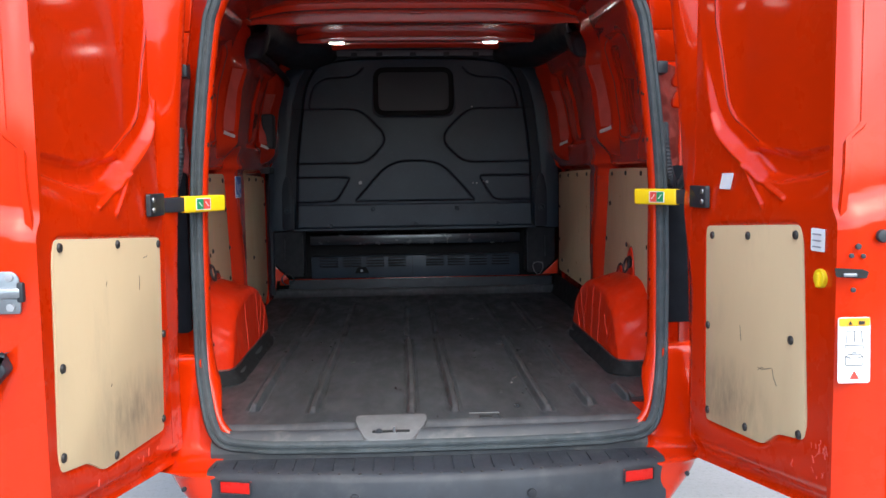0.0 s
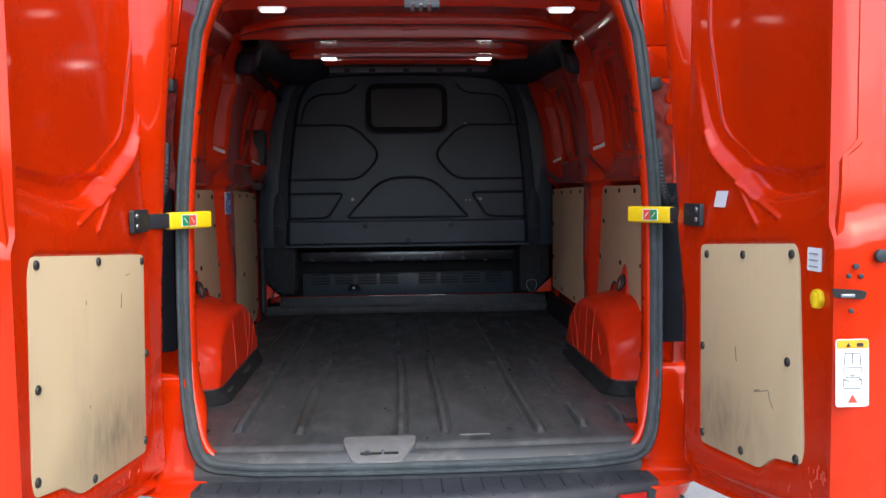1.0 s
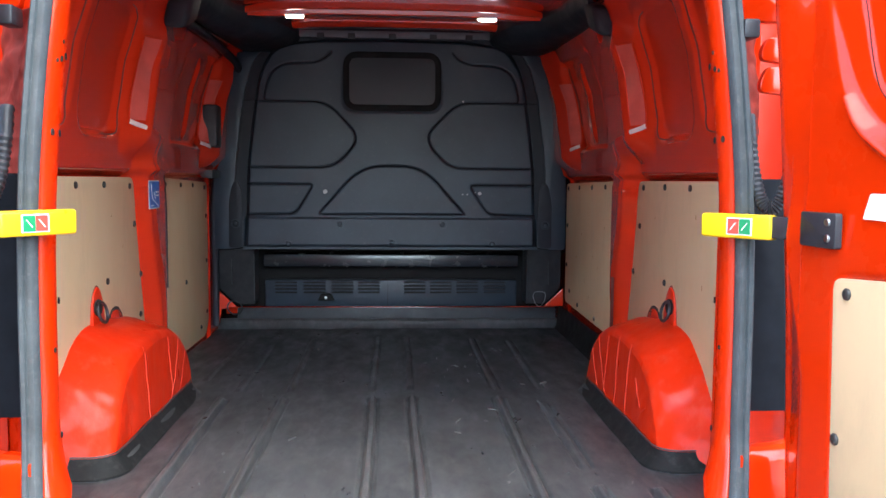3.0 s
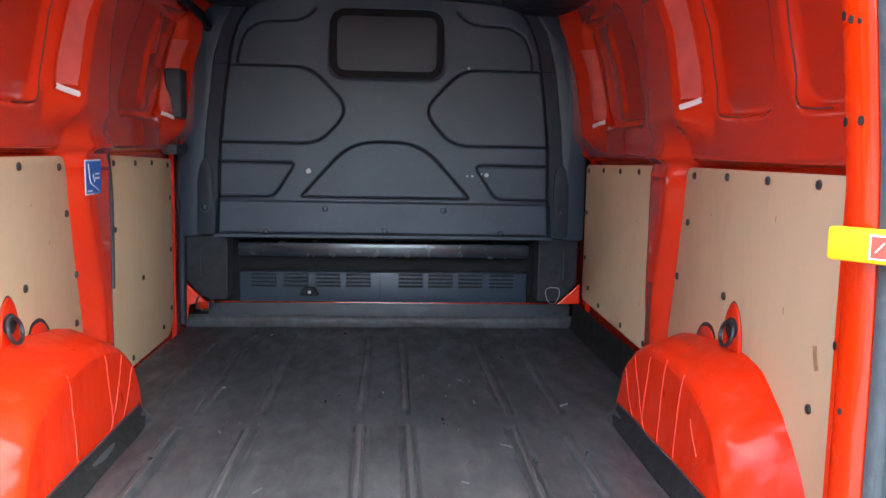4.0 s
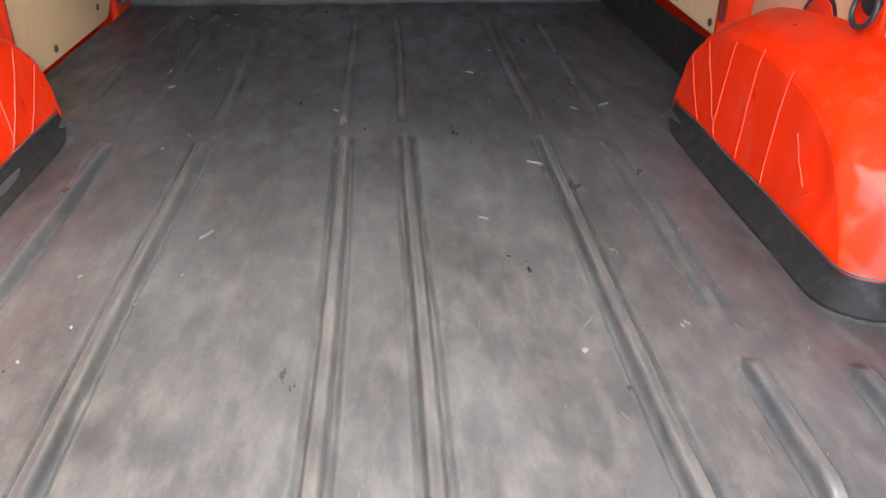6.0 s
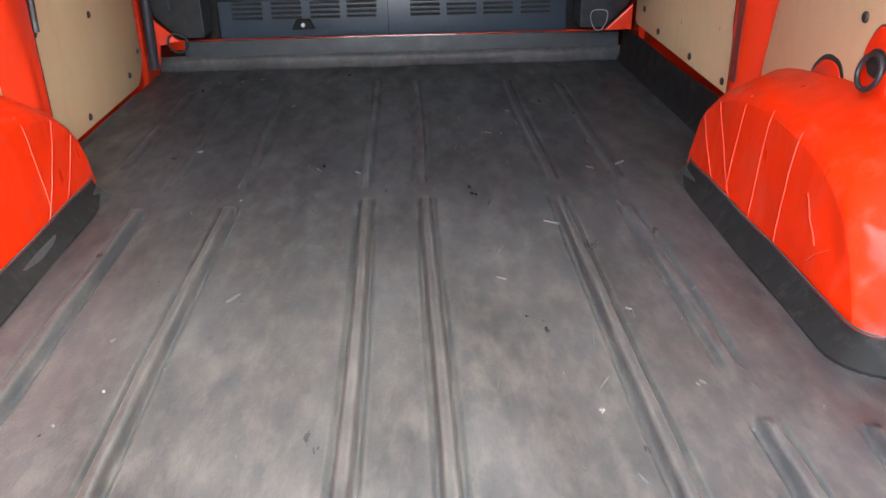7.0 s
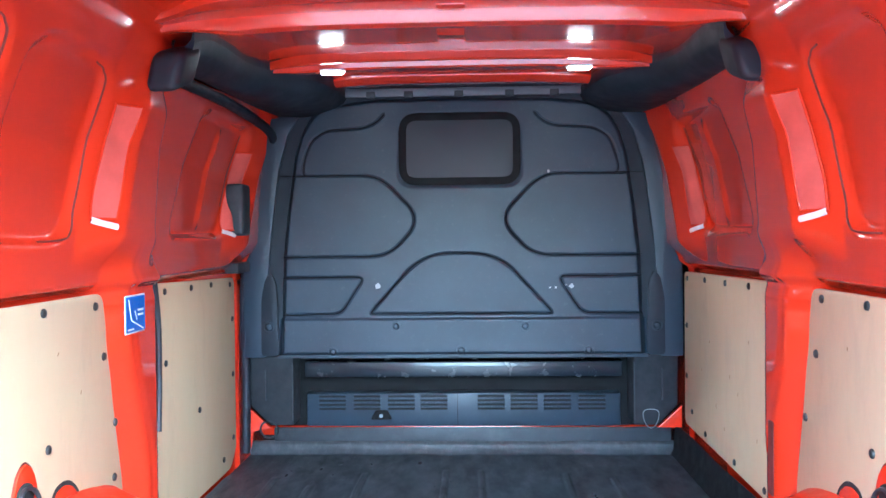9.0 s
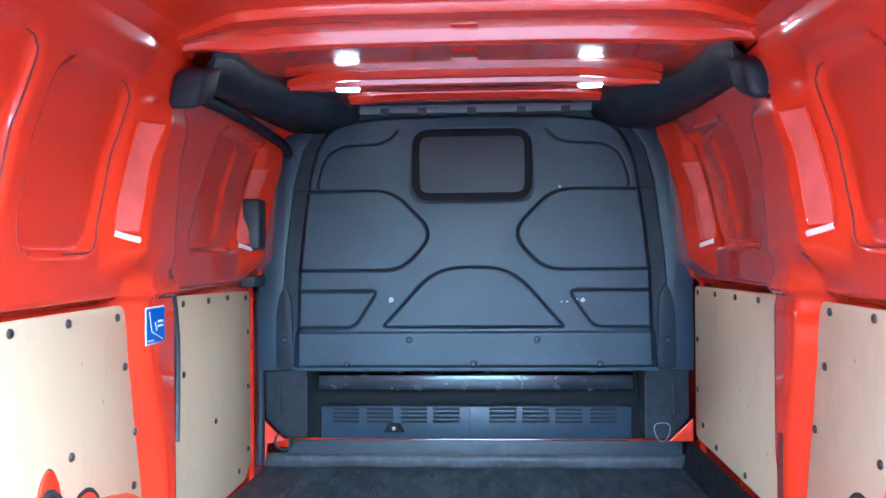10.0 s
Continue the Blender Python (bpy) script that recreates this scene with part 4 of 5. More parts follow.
def rect(a0, a1, b0, b1):
    return [(a0, b0), (a1, b0), (a1, b1), (a0, b1)]


for u, z in ((0.255, 1.150), (0.45, 1.163), (0.665, 1.180), (0.238, 0.905), (0.655, 0.945), (0.245, 0.675), (0.455, 0.690), (0.695, 0.745)):
    screw(place_r(u, z, 0.001), (-1, 0, 0), door_2)
for u, z in ((0.720, 1.185), (0.43, 1.167), (0.160, 1.145), (0.150, 0.895), (0.735, 0.937), (0.180, 0.665), (0.495, 0.672), (0.752, 0.755)):
    screw(place_l(u, z, 0.001), (1, 0, 0), door_1)
flat("white_label", place_r, [(0.283, 1.275), (0.345, 1.274), (0.362, 1.316), (0.30, 1.316)], WHITE, door_2, "small white square label", lift=-0.0025)
flat("small_label", place_r, rect(0.728, 0.778, 1.152, 1.200), WHITE, door_2, "small white printed label", lift=0.002)
for k in range(3):
    flat("print_bar", place_r, rect(0.738, 0.768, 1.160 + 0.013 * k, 1.163 + 0.013 * k), GREY_PRINT, door_2, lift=0.0045, r=0.001)
knob = part("release_knob", plate([(0.767 + a, 1.097 + b) for a, b in circle(0.020, 18)], lambda a, b, dd: place_r(a, b, dd), 0.009, 0.003), YELLOW, door_2, "yellow plastic release knob")
part("grip", plate([(0.770 + a, 1.094 + b) for a, b in rounded(rect(-0.006, 0.006, -0.015, 0.015), 0.006)], lambda a, b, dd: place_r(a, b, 0.009 + dd), 0.006, 0.002), YELLOW, knob)


for line in ([(0.418, 0.935), (0.424, 0.90)], [(0.512, 0.846), (0.53, 0.856), (0.542, 0.854), (0.574, 0.864)], [(0.577, 0.863), (0.583, 0.845), (0.598, 0.828)], [(0.512, 0.851), (0.535, 0.851)]):
    part("scuff", sweep([place_r(a, b, 0.001) for a, b in line], circle(0.0009, 5), up=(1, 0, 0)), SCREW, door_2, "dark scratch in the plywood")
for line in ([(0.30, 1.075), (0.305, 1.04)], [(0.24, 1.12), (0.27, 1.118)], [(0.50, 1.085), (0.503, 1.075)], [(0.50, 0.845), (0.503, 0.838)]):
    part("scuff", sweep([place_l(a, b, 0.001) for a, b in line], circle(0.0009, 5), up=(1, 0, 0)), SCREW, door_1, "dark scratch in the plywood")


for k in range(26):
    side = 1 if k < 18 else -1
    u, z = (random.uniform(0.62, 0.80), random.uniform(0.665, 0.76)) if side > 0 else (random.uniform(0.15, 0.80), random.uniform(0.60, 0.625))
    z = max(z, 0.56 + 0.15 * u)
    if side > 0 and u < 0.735 and z > 0.69:
        u = random.uniform(0.74, 0.80)
    place, door = (place_r, door_2) if side > 0 else (place_l, door_1)
    du, dz = random.uniform(-0.012, 0.012), random.uniform(0.004, 0.022)
    part("paint_scuff", sweep([place(u, z, 0.0006), place(u + du / 2 + 0.001, z - dz / 2, 0.0008), place(u + du, z - dz, 0.0006)], circle(random.choice((0.0006, 0.0009, 0.0013)), 5), up=(1, 0, 0)), SCRATCH, door, "pale scuff in the paint")


def edge_r(a, b, dd):
    return (a + 0.026, -0.934 - 0.046 * (1.15 - b) - dd, b)


def edge_l(a, b, dd):
    return (-a - 0.025, -0.934 - dd, b)


# warning label, latch slot and holes on the door's closing edge
warning = flat("warning_label", edge_r, rect(0.750, 0.815, 0.903, 1.033), WHITE, door_2, "white warning label with orange header", r=0.006)
flat("label_header", edge_r, rect(0.7515, 0.8135, 1.016, 1.0315), ORANGE, warning, "orange label header", lift=0.002, r=0.003)
flat("header_mark", edge_r, [(0.769, 1.019), (0.777, 1.019), (0.773, 1.027)], SCREW, warning, lift=0.004, r=0.001)
flat("header_mark", edge_r, rect(0.790, 0.802, 1.019, 1.026), SCREW, warning, lift=0.004, r=0.002)


def print_line(points, r=0.0009, mat=SCREW):
    part("print_line", sweep([edge_r(a, b, 0.0020) for a, b in points], circle(r, 4), up=(0, -1, 0)), mat, warning)


# closed doors above, doors swung open below
print_line([(0.766, 0.982), (0.768, 1.006), (0.797, 1.006), (0.799, 0.982)])
print_line([(0.764, 0.978), (0.801, 0.978)])
print_line([(0.7825, 1.006), (0.7825, 0.984)])
print_line([(0.770, 0.994), (0.780, 0.990)], 0.0005)
print_line([(0.785, 0.990), (0.795, 0.994)], 0.0005)
print_line([(0.764, 0.976), (0.764, 0.970)])
print_line([(0.801, 0.976), (0.801, 0.970)])
print_line([(0.766, 0.938), (0.764, 0.952), (0.770, 0.960), (0.795, 0.960), (0.801, 0.952), (0.799, 0.938), (0.766, 0.938)])
print_line([(0.764, 0.956), (0.776, 0.952)])
print_line([(0.801, 0.956), (0.789, 0.952)])
print_line([(0.778, 0.963), (0.787, 0.963)])
triangle = flat("warning_triangle", edge_r, [(0.773, 0.911), (0.792, 0.911), (0.7825, 0.927)], LABEL_RED, warning, "red warning triangle", lift=0.002, r=0.001)
flat("latch_slot", edge_r, [(0.745, 1.113), (0.806, 1.109), (0.812, 1.122), (0.80, 1.127), (0.742, 1.131)], DARK, door_2, "black latch slot", lift=0.001)
part("latch_tongue", box(0.784, 0.812, -0.942, -0.934, 1.113, 1.120, 0.002), STEEL, door_2)
for x, z, r in ((0.790, 1.172, 0.006), (0.776, 1.154, 0.005), (0.800, 1.153, 0.005), (0.780, 1.087, 0.005)):
    part("bolt", plate([(x + a, z + b) for a, b in circle(r, 12)], edge_r, 0.004, 0.001), BLACK_PLASTIC, door_2)
part("rubber_buffer", plate([(0.838 + a, 1.192 + b) for a, b in circle(0.013, 14)], edge_r, 0.010, 0.003), BLACK_PLASTIC, door_2, "black rubber buffer")
lock = part("lock_plate", plate(rounded([(0.765, 1.075), (0.845, 1.075), (0.845, 1.155), (0.775, 1.155), (0.765, 1.14), (0.765, 1.09)], 0.01), edge_l, 0.004), STEEL, door_1, "zinc steel lock plate")
part("lock_bar", box(-0.855, -0.785, -0.951, -0.937, 1.105, 1.126, 0.005), STEEL, lock)
for a, b in ((0.783, 1.087), (0.783, 1.144)):
    part("bolt", plate([(a + p, b + q) for p, q in circle(0.008, 12)], lambda a, b, dd: edge_l(a, b, 0.004 + dd), 0.004, 0.001), GREY_PRINT, lock)
part("lock_jaw", box(-0.792, -0.780, -0.949, -0.936, 1.098, 1.135, 0.003), BLACK_PLASTIC, lock)
part("hand_grip", plate(rounded([(0.786, 0.97), (0.80, 1.00), (0.785, 1.005), (0.83, 0.995), (0.85, 0.90), (0.83, 0.895), (0.815, 0.94)], 0.01), edge_l, 0.03, 0.006), BLACK_PLASTIC, door_1, "ribbed black plastic grip")


# ---- check straps between body and doors ----
def check_strap(side, x0):
    strap = tagged(new("door_check_strap"), "yellow plastic door check strap with red and green sticker", "check strap", "door check straps")
    ang = -56.5
    strap.matrix_basis = pose(x0 * side, 0.035, 1.246, 0, 0, ang if side > 0 else 180 - ang)
    part("sleeve", box(0.0, 0.158, -0.012, 0.014, -0.024, 0.024, 0.006, 3), YELLOW, strap)
    part("arm", box(0.145, 0.285, -0.008, 0.010, -0.020, 0.022, 0.004), BLACK_PLASTIC, strap, "black steel arm")
    y = -0.0125 if side > 0 else 0.0145
    t = -0.001 if side > 0 else 0.001
    sticker = part("sticker", box(0.062, 0.118, min(y, y + t), max(y, y + t), -0.017, 0.017, 0), WHITE, strap, "white bordered sticker")
    for a, b, mat in ((0.065, 0.0895, LABEL_RED), (0.0905, 0.115, LABEL_GREEN)):
        part("sticker_field", box(a, b, min(y + t, y + 2 * t), max(y + t, y + 2 * t), -0.015, 0.015, 0), mat, sticker)
        part("pictogram", sweep([((a + b) / 2 - 0.006, y + 2.4 * t, -0.007), ((a + b) / 2 + 0.006, y + 2.4 * t, 0.007)], circle(0.0011, 5)), WHITE, sticker)
    return strap


check_strap(1, 0.652)
check_strap(-1, 0.620)
for side, place, door in ((-1, place_l, door_1), (1, place_r, door_2)):
    part("strap_bracket", plate(rounded(rect(0.13, 0.235, 1.222, 1.282), 0.006), lambda a, b, dd, place=place: place(a, b, 0.002 + dd), 0.012), BLACK_PLASTIC, door, "black steel strap bracket")
    for z in (1.239, 1.266):
        part("bolt", plate([(0.215 + a, z + b) for a, b in circle(0.007, 10)], lambda a, b, dd, place=place: place(a, b, 0.013 + dd), 0.005, 0.001), STEEL, door)


# ---- hinges and cables between body and doors ----
for side in (-1, 1):
    c = tagged(new("cable_connector"), "black plastic cable connector beside the seal", "connector", "cable connectors")
    part("block", box(*sorted((side * 0.695, side * 0.728)), -0.030, 0.021, 1.615, 1.652, 0.005), BLACK_PLASTIC, c)
    hose = [(0.736, 0.030, 1.47), (0.735, 0.012, 1.40), (0.738, -0.005, 1.34), (0.746, -0.022, 1.295), (0.760, -0.036, 1.280), (0.776, -0.044, 1.300), (0.788, -0.048, 1.345), (0.802, -0.050, 1.395)]
    pts = spline([(side * x, y, z) for x, y, z in hose], 10)
    bm = bmesh.new()
    path = [np.array(p) for p in pts]
    rings = []
    for i, p in enumerate(path):
        t = path[min(i + 1, len(path) - 1)] - path[max(i - 1, 0)]
        t /= np.linalg.norm(t)
        sd = np.cross(t, (0.2, 0.97, 0.1))
        sd /= np.linalg.norm(sd)
        up = np.cross(sd, t)
        r = 0.0145 if i % 2 else 0.0118
        rings.append([bm.verts.new(p + sd * a + up * b) for a, b in circle(r, 10)])
    for a, b in zip(rings, rings[1:]):
        for j in range(10):
            bm.faces.new((a[j], a[(j + 1) % 10], b[(j + 1) % 10], b[j]))
    hose_ob = part("cable_hose", bm, BLACK_PLASTIC)
    tagged(hose_ob, "black corrugated rubber cable hose looping into the door", "cable hose", "cable hoses")


# ---- pillar pockets ----
def pocket_reflection(side, wall, y0, y1, z0, z1, slant, label=""):
    """A glossy pink sheet following the pillar's pocket, with a pale strip: its reflection and glint, painted."""
    U, V = np.meshgrid(np.linspace(0, 1, 9), np.linspace(0, 1, 17), indexing="ij")
    Z = z0 + (z1 - z0) * V
    Y = y0 + (y1 - y0) * U + slant * V
    D = wall_depth(Y, Z, side)
    X = side * (lean(Z) - D - 0.006 + 0.0025 * np.sin(7 * V + 4 * U) - 0.006 * (1 - V) ** 6 * (1 - U))
    E = np.concatenate([np.stack([X, Y, Z], -1)[:, 0], np.stack([X, Y, Z], -1)[-1, 1:], np.stack([X, Y, Z], -1)[::-1, -1][1:], np.stack([X, Y, Z], -1)[0, ::-1][1:-1]])
    part("pocket_rim", sweep(E, circle(0.003, 6), True, up=(1, 0.3, 0)), RED, wall)
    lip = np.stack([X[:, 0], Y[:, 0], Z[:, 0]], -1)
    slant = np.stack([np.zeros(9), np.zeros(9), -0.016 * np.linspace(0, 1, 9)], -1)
    slab("glint_strip", np.stack([lip + slant + (-0.004 * side, 0, 0.004), lip + slant + (-0.006 * side, 0, -0.003), lip + slant + (-0.002 * side, 0, -0.010)], 1), (side * 0.003, 0, 0), POCKET_GLINT, wall, "pale strip standing in for a glint")
    return slab("sheen_sheet", np.stack([X, Y, Z], -1), (side * 0.003, 0, 0), POCKET_SHEEN, wall, label)


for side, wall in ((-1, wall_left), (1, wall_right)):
    pocket_reflection(side, wall, 1.030 - 0.02 * side, 1.098 - 0.02 * side, 1.515, 1.79, 0.075, "glossy pink sheet standing in for the reflection in a pillar pocket")
    pocket_reflection(side, wall, 2.085 - 0.02 * side, 2.145 - 0.02 * side, 1.495, 1.785, 0.12)


# ---- ducts along the roof corners ----
def roof_duct(side):
    duct = tagged(new("roof_duct"), "dark padded duct along the roof corner ending at the pillar", "duct", "roof ducts")
    inner = spline([(0.672, 1.29, 1.950), (0.664, 1.40, 1.982), (0.660, 1.55, 1.988), (0.650, 1.73, 1.988), (0.575, 1.90, 1.986), (0.495, 2.06, 1.986), (0.462, 2.22, 1.986), (0.450, 2.40, 1.986)], 6)
    outer = spline([(0.775, 1.29, 1.905), (0.782, 1.40, 1.930), (0.775, 1.55, 1.938), (0.768, 1.73, 1.940), (0.765, 1.90, 1.942), (0.762, 2.06, 1.944), (0.756, 2.22, 1.946), (0.740, 2.40, 1.948)], 6)
    P = np.array([[a + (b - a) * t - np.array((0, 0, 0.030 * math.sin(math.pi * t) ** 0.7 - 0.020 * (t < 0.01))) for t in np.linspace(0, 1, 13)] for a, b in zip(inner, outer)])
    P[..., 0] = 0.015 + side * P[..., 0]
    slab("padding", P, (0, 0, 0.045), NAVY, duct)
    cap = box(-0.044, 0.044, -0.040, 0.080, -0.048, 0.056, 0.024, 4)
    for v in cap.verts:
        v.co.z += 0.35 * v.co.y
        v.co = Vector((0.015 + side * (0.728 + v.co.x - 0.25 * v.co.z), 1.265 + v.co.y, 1.893 + v.co.z))
    part("end_cap", cap, NAVY, duct, "rounded black plastic end")
    return duct


roof_duct(-1)
roof_duct(1)


# ---- sliding door seal, lock and sticker on the left wall ----
track = spline([(-0.826, 1.44, 0.93), (-0.830, 1.455, 0.99), (-0.834, 1.470, 1.06), (-0.834, 1.470, 1.22), (-0.832, 1.44, 1.345), (-0.828, 1.40, 1.42)], 8)
part("door_seal", sweep(track, circle(0.009, 8), up=(1, 0, 0)), BLACK_PLASTIC, wall_left, "black rubber sliding door seal")
def wall_x(y, z, side=-1, off=0.012):
    return side * (float(lean(z)) - float(wall_depth(np.array([float(y)]), np.array([float(z)]), side)[0]) - off)


track = spline([(wall_x(y, z, -1, 0.020), y, z) for y, z in ((2.395, 0.62), (2.41, 0.9), (2.415, 1.3), (2.42, 1.5), (2.43, 1.72), (2.38, 1.855), (2.22, 1.905), (1.8, 1.912), (1.46, 1.905))], 8)
part("door_seal", sweep(track, circle(0.018, 10), up=(1, 0.2, 0)), NAVY, wall_left, "black rubber sliding door seal")
for rail in ([(-0.757, 1.47, 1.941), (-0.757, 1.86, 1.953), (-0.756, 2.20, 1.965), (-0.752, 2.40, 1.970)], [(-0.752, 2.405, 1.972), (-0.71, 2.412, 1.966), (-0.665, 2.415, 1.962)], [(-0.756, 2.41, 1.965), (-0.757, 2.415, 1.90), (-0.759, 2.415, 1.845)]):
    part("door_rail", sweep(spline(rail, 6), [(-0.004, -0.011), (0.004, -0.011), (0.004, 0.011), (-0.004, 0.011)], up=(0, 0.3, 1)), RED, wall_left, "red steel rail above the sliding door")
lockbox = part("door_lock", box(-0.850, -0.784, 2.16, 2.26, 1.475, 1.665, 0.012, 3), BUMPER, wall_left, "black sliding door lock")
part("lock_cover", box(-0.85, -0.800, 2.262, 2.33, 1.49, 1.61, 0.01), BLACK_PLASTIC, lockbox)
part("door_stop", box(-0.87, -0.815, 2.20, 2.36, 1.335, 1.375, 0.008), BLACK_PLASTIC, wall_left, "black sliding door stop")


def on_pillar(a, b, dd):
    return (-0.8115 + dd, a, b)


blue_sticker = flat("blue_sticker", on_pillar, rect(1.196, 1.318, 1.228, 1.325), WHITE, wall_left, "blue sticker with white border", lift=0.0, r=0.003)
flat("sticker_field", on_pillar, rect(1.200, 1.314, 1.232, 1.321), BLUE, blue_sticker, lift=0.002, r=0.002)
for a0, b0, a1, b1 in ((1.214, 1.314, 1.228, 1.262), (1.228, 1.262, 1.300, 1.236), (1.250, 1.284, 1.262, 1.262)):
    part("sticker_line", sweep([on_pillar(a0, b0, 0.004), on_pillar(a1, b1, 0.004)], circle(0.0013, 5), up=(1, 0, 0)), WHITE, blue_sticker)
for k in range(2):
    flat("print_bar", on_pillar, rect(1.268, 1.300, 1.283 - 0.012 * k, 1.288 - 0.012 * k), WHITE, blue_sticker, lift=0.004, r=0.001)
flat("print_bar", on_pillar, rect(1.206, 1.240, 1.237, 1.241), WHITE, blue_sticker, lift=0.004, r=0.001)


# ---- tie-down rings by the wheel arches ----
for side, wall in ((-1, wall_left), (1, wall_right)):
    def face(a, b, dd, side=side):
        return (side * (0.8535 - dd), a, b)
    tab = rounded([(0.748, 0.880), (0.846, 0.880), (0.846, 0.965), (0.834, 0.998), (0.806, 1.020), (0.776, 1.000), (0.756, 0.955)], 0.022)
    part("ring_slot", plate([(0.797 + (a - 0.797) * 1.05, 0.90 + (b - 0.90) * 1.04) for a, b in tab], face, 0.0012, 0), SLOT_RED, wall, "dark edged slot cut in the plywood")
    part("ring_lug", plate(tab, lambda a, b, dd, side=side: (side * (0.858 - dd - 0.05 * max(0, 1.0 - b) * (b < 1.0)), a, b), 0.010, 0.004), RED_SCUFFED, wall, "red steel lug")
    hump = rounded([(0.895, 0.86), (1.045, 0.86), (1.03, 0.900), (0.995, 0.928), (0.965, 0.936), (0.925, 0.930), (0.905, 0.905)], 0.02)
    part("ring_slot", plate(hump, face, 0.0012, 0), DARK, wall, "dark slot cut in the plywood")
    part("arch_bulge", plate([(0.97 + (a - 0.97) * 0.86, 0.86 + (b - 0.86) * 0.86) for a, b in hump], face, 0.0040, 0.002), RED, wall)
    ring = [(0.780 + 0.033 * math.cos(t), 0.945 + 0.029 * math.sin(t)) for t in np.linspace(0, 2 * math.pi, 25)[:-1]]
    part("tie_down_ring", sweep([(side * (0.835 - 0.25 * (0.98 - b)), a, b) for a, b in ring], circle(0.0048, 8), True, up=(1, 0, 0)), BLACK_PLASTIC, wall, "dark steel lashing ring")
    # black disc added on the lug so that it reads as a dark recess
    part("dark_disc", plate([(0.793 + 1.2 * a, 0.956 + b) for a, b in circle(0.025, 16)], lambda a, b, dd, side=side: (side * (0.846 - dd), a, b), 0.006, 0.003), DARK, wall)
    if side > 0:
        part("pillar_slot", plate(rounded(rect(1.302, 1.338, 0.795, 0.985), 0.006), lambda a, b, dd, side=side: (side * (0.811 - dd), a, b), 0.0020, 0), SLOT_RED, wall, "dark red slot in the pillar")


# ---- bulkhead fixings ----
BOLT_MESH = dome_mesh("bolt", 0.013, 0.006, 12)
BOLT_MESH.materials.append(BLACK_STEEL)
for x, z, y in ((-0.257, 1.112, 2.444), (0.253, 1.112, 2.444), (0.0, 1.016, 2.444), (-0.51, 1.012, 2.444), (0.502, 1.014, 2.444), (-0.771, 1.111, 2.464), (0.772, 1.109, 2.464)):
    ob = new("bolt", BOLT_MESH)
    ob.matrix_basis = pose(x, y, z, 90)
    ob.parent = bulkhead
    ring = [(x + 0.02 * math.cos(t), y + 0.001, z + 0.02 * math.sin(t)) for t in np.linspace(0, 2 * math.pi, 17)[:-1]]
    part("washer", sweep(ring, circle(0.0018, 6), True, up=(0, 1, 0)), BLACK_STEEL, bulkhead)
strip = part("top_flange", box(-0.585, 0.58, 2.462, 2.475, 2.024, 2.056, 0.003), GREY_FLANGE, bulkhead, "grey flange along the bulkhead top")
for x in (-0.35, -0.2, 0.0, 0.2, 0.376):
    part("flange_clip", box(x - 0.018, x + 0.018, 2.455, 2.468, 2.018, 2.044, 0.003), BLACK_PLASTIC, strip)
for x, z, r in ((-0.331, 1.272, 0.012), (0.436, 1.268, 0.009), (0.415, 1.272, 0.004), (0.375, 1.262, 0.005), (0.352, 1.262, 0.004), (0.35, 1.72, 0.006)):
    blob = [(x + r * (0.7 + 0.5 * random.random()) * math.cos(t), z + r * (0.7 + 0.5 * random.random()) * math.sin(t)) for t in np.linspace(0, 2 * math.pi, 10)[:-1]]
    part("paint_chip", plate(blob, lambda a, b, dd: (a, 2.456 - dd, b), 0.0015, 0), GREY_PRINT, bulkhead, "scraped grey chip")
eye_bracket = part("lashing_eye", plate(rounded([(-0.385, 0.705), (-0.295, 0.705), (-0.315, 0.742), (-0.365, 0.742)], 0.008), lambda a, b, dd: (a, 2.624 - dd, b), 0.020, 0.004), BLACK_GROOVE, bulkhead, "black lashing bracket")
part("eye_bolt", plate([(-0.34 + a, 0.722 + b) for a, b in circle(0.008, 12)], lambda a, b, dd: (a, 2.605 - dd, b), 0.008, 0.003), STEEL, eye_bracket)
loop = [(0.758 + 0.032 * math.cos(t), 2.522, 0.735 + 0.038 * math.sin(t) + 0.008 * math.cos(2 * t)) for t in np.linspace(0, 2 * math.pi, 21)[:-1]]
part("wire_loop", sweep(loop, circle(0.0015, 6), True, up=(0, 1, 0)), GREY_PRINT, bulkhead, "pale wire loop")
loop = [(-0.79 + 0.036 * math.cos(t), 2.52 - 0.01 * math.sin(t), 0.685 + 0.036 * math.sin(t)) for t in np.linspace(0, 2 * math.pi, 21)[:-1]]
part("cable_tie", sweep(loop, circle(0.004, 6), True, up=(0, 1, 0)), BLACK_PLASTIC, bulkhead)
for sx in (-1, 1):
    for x, z0, z1 in ((0.689, 0.72, 0.955), (0.80, 0.80, 0.93)):
        part("cover_edge", box(*sorted((sx * x, sx * (x + 0.006))), 2.524, 2.529, z0, z1, 0.002, 1), BUMPER, bulkhead, "worn pale edge")


# ---- loose flecks on the mat ----
bm = bmesh.new()
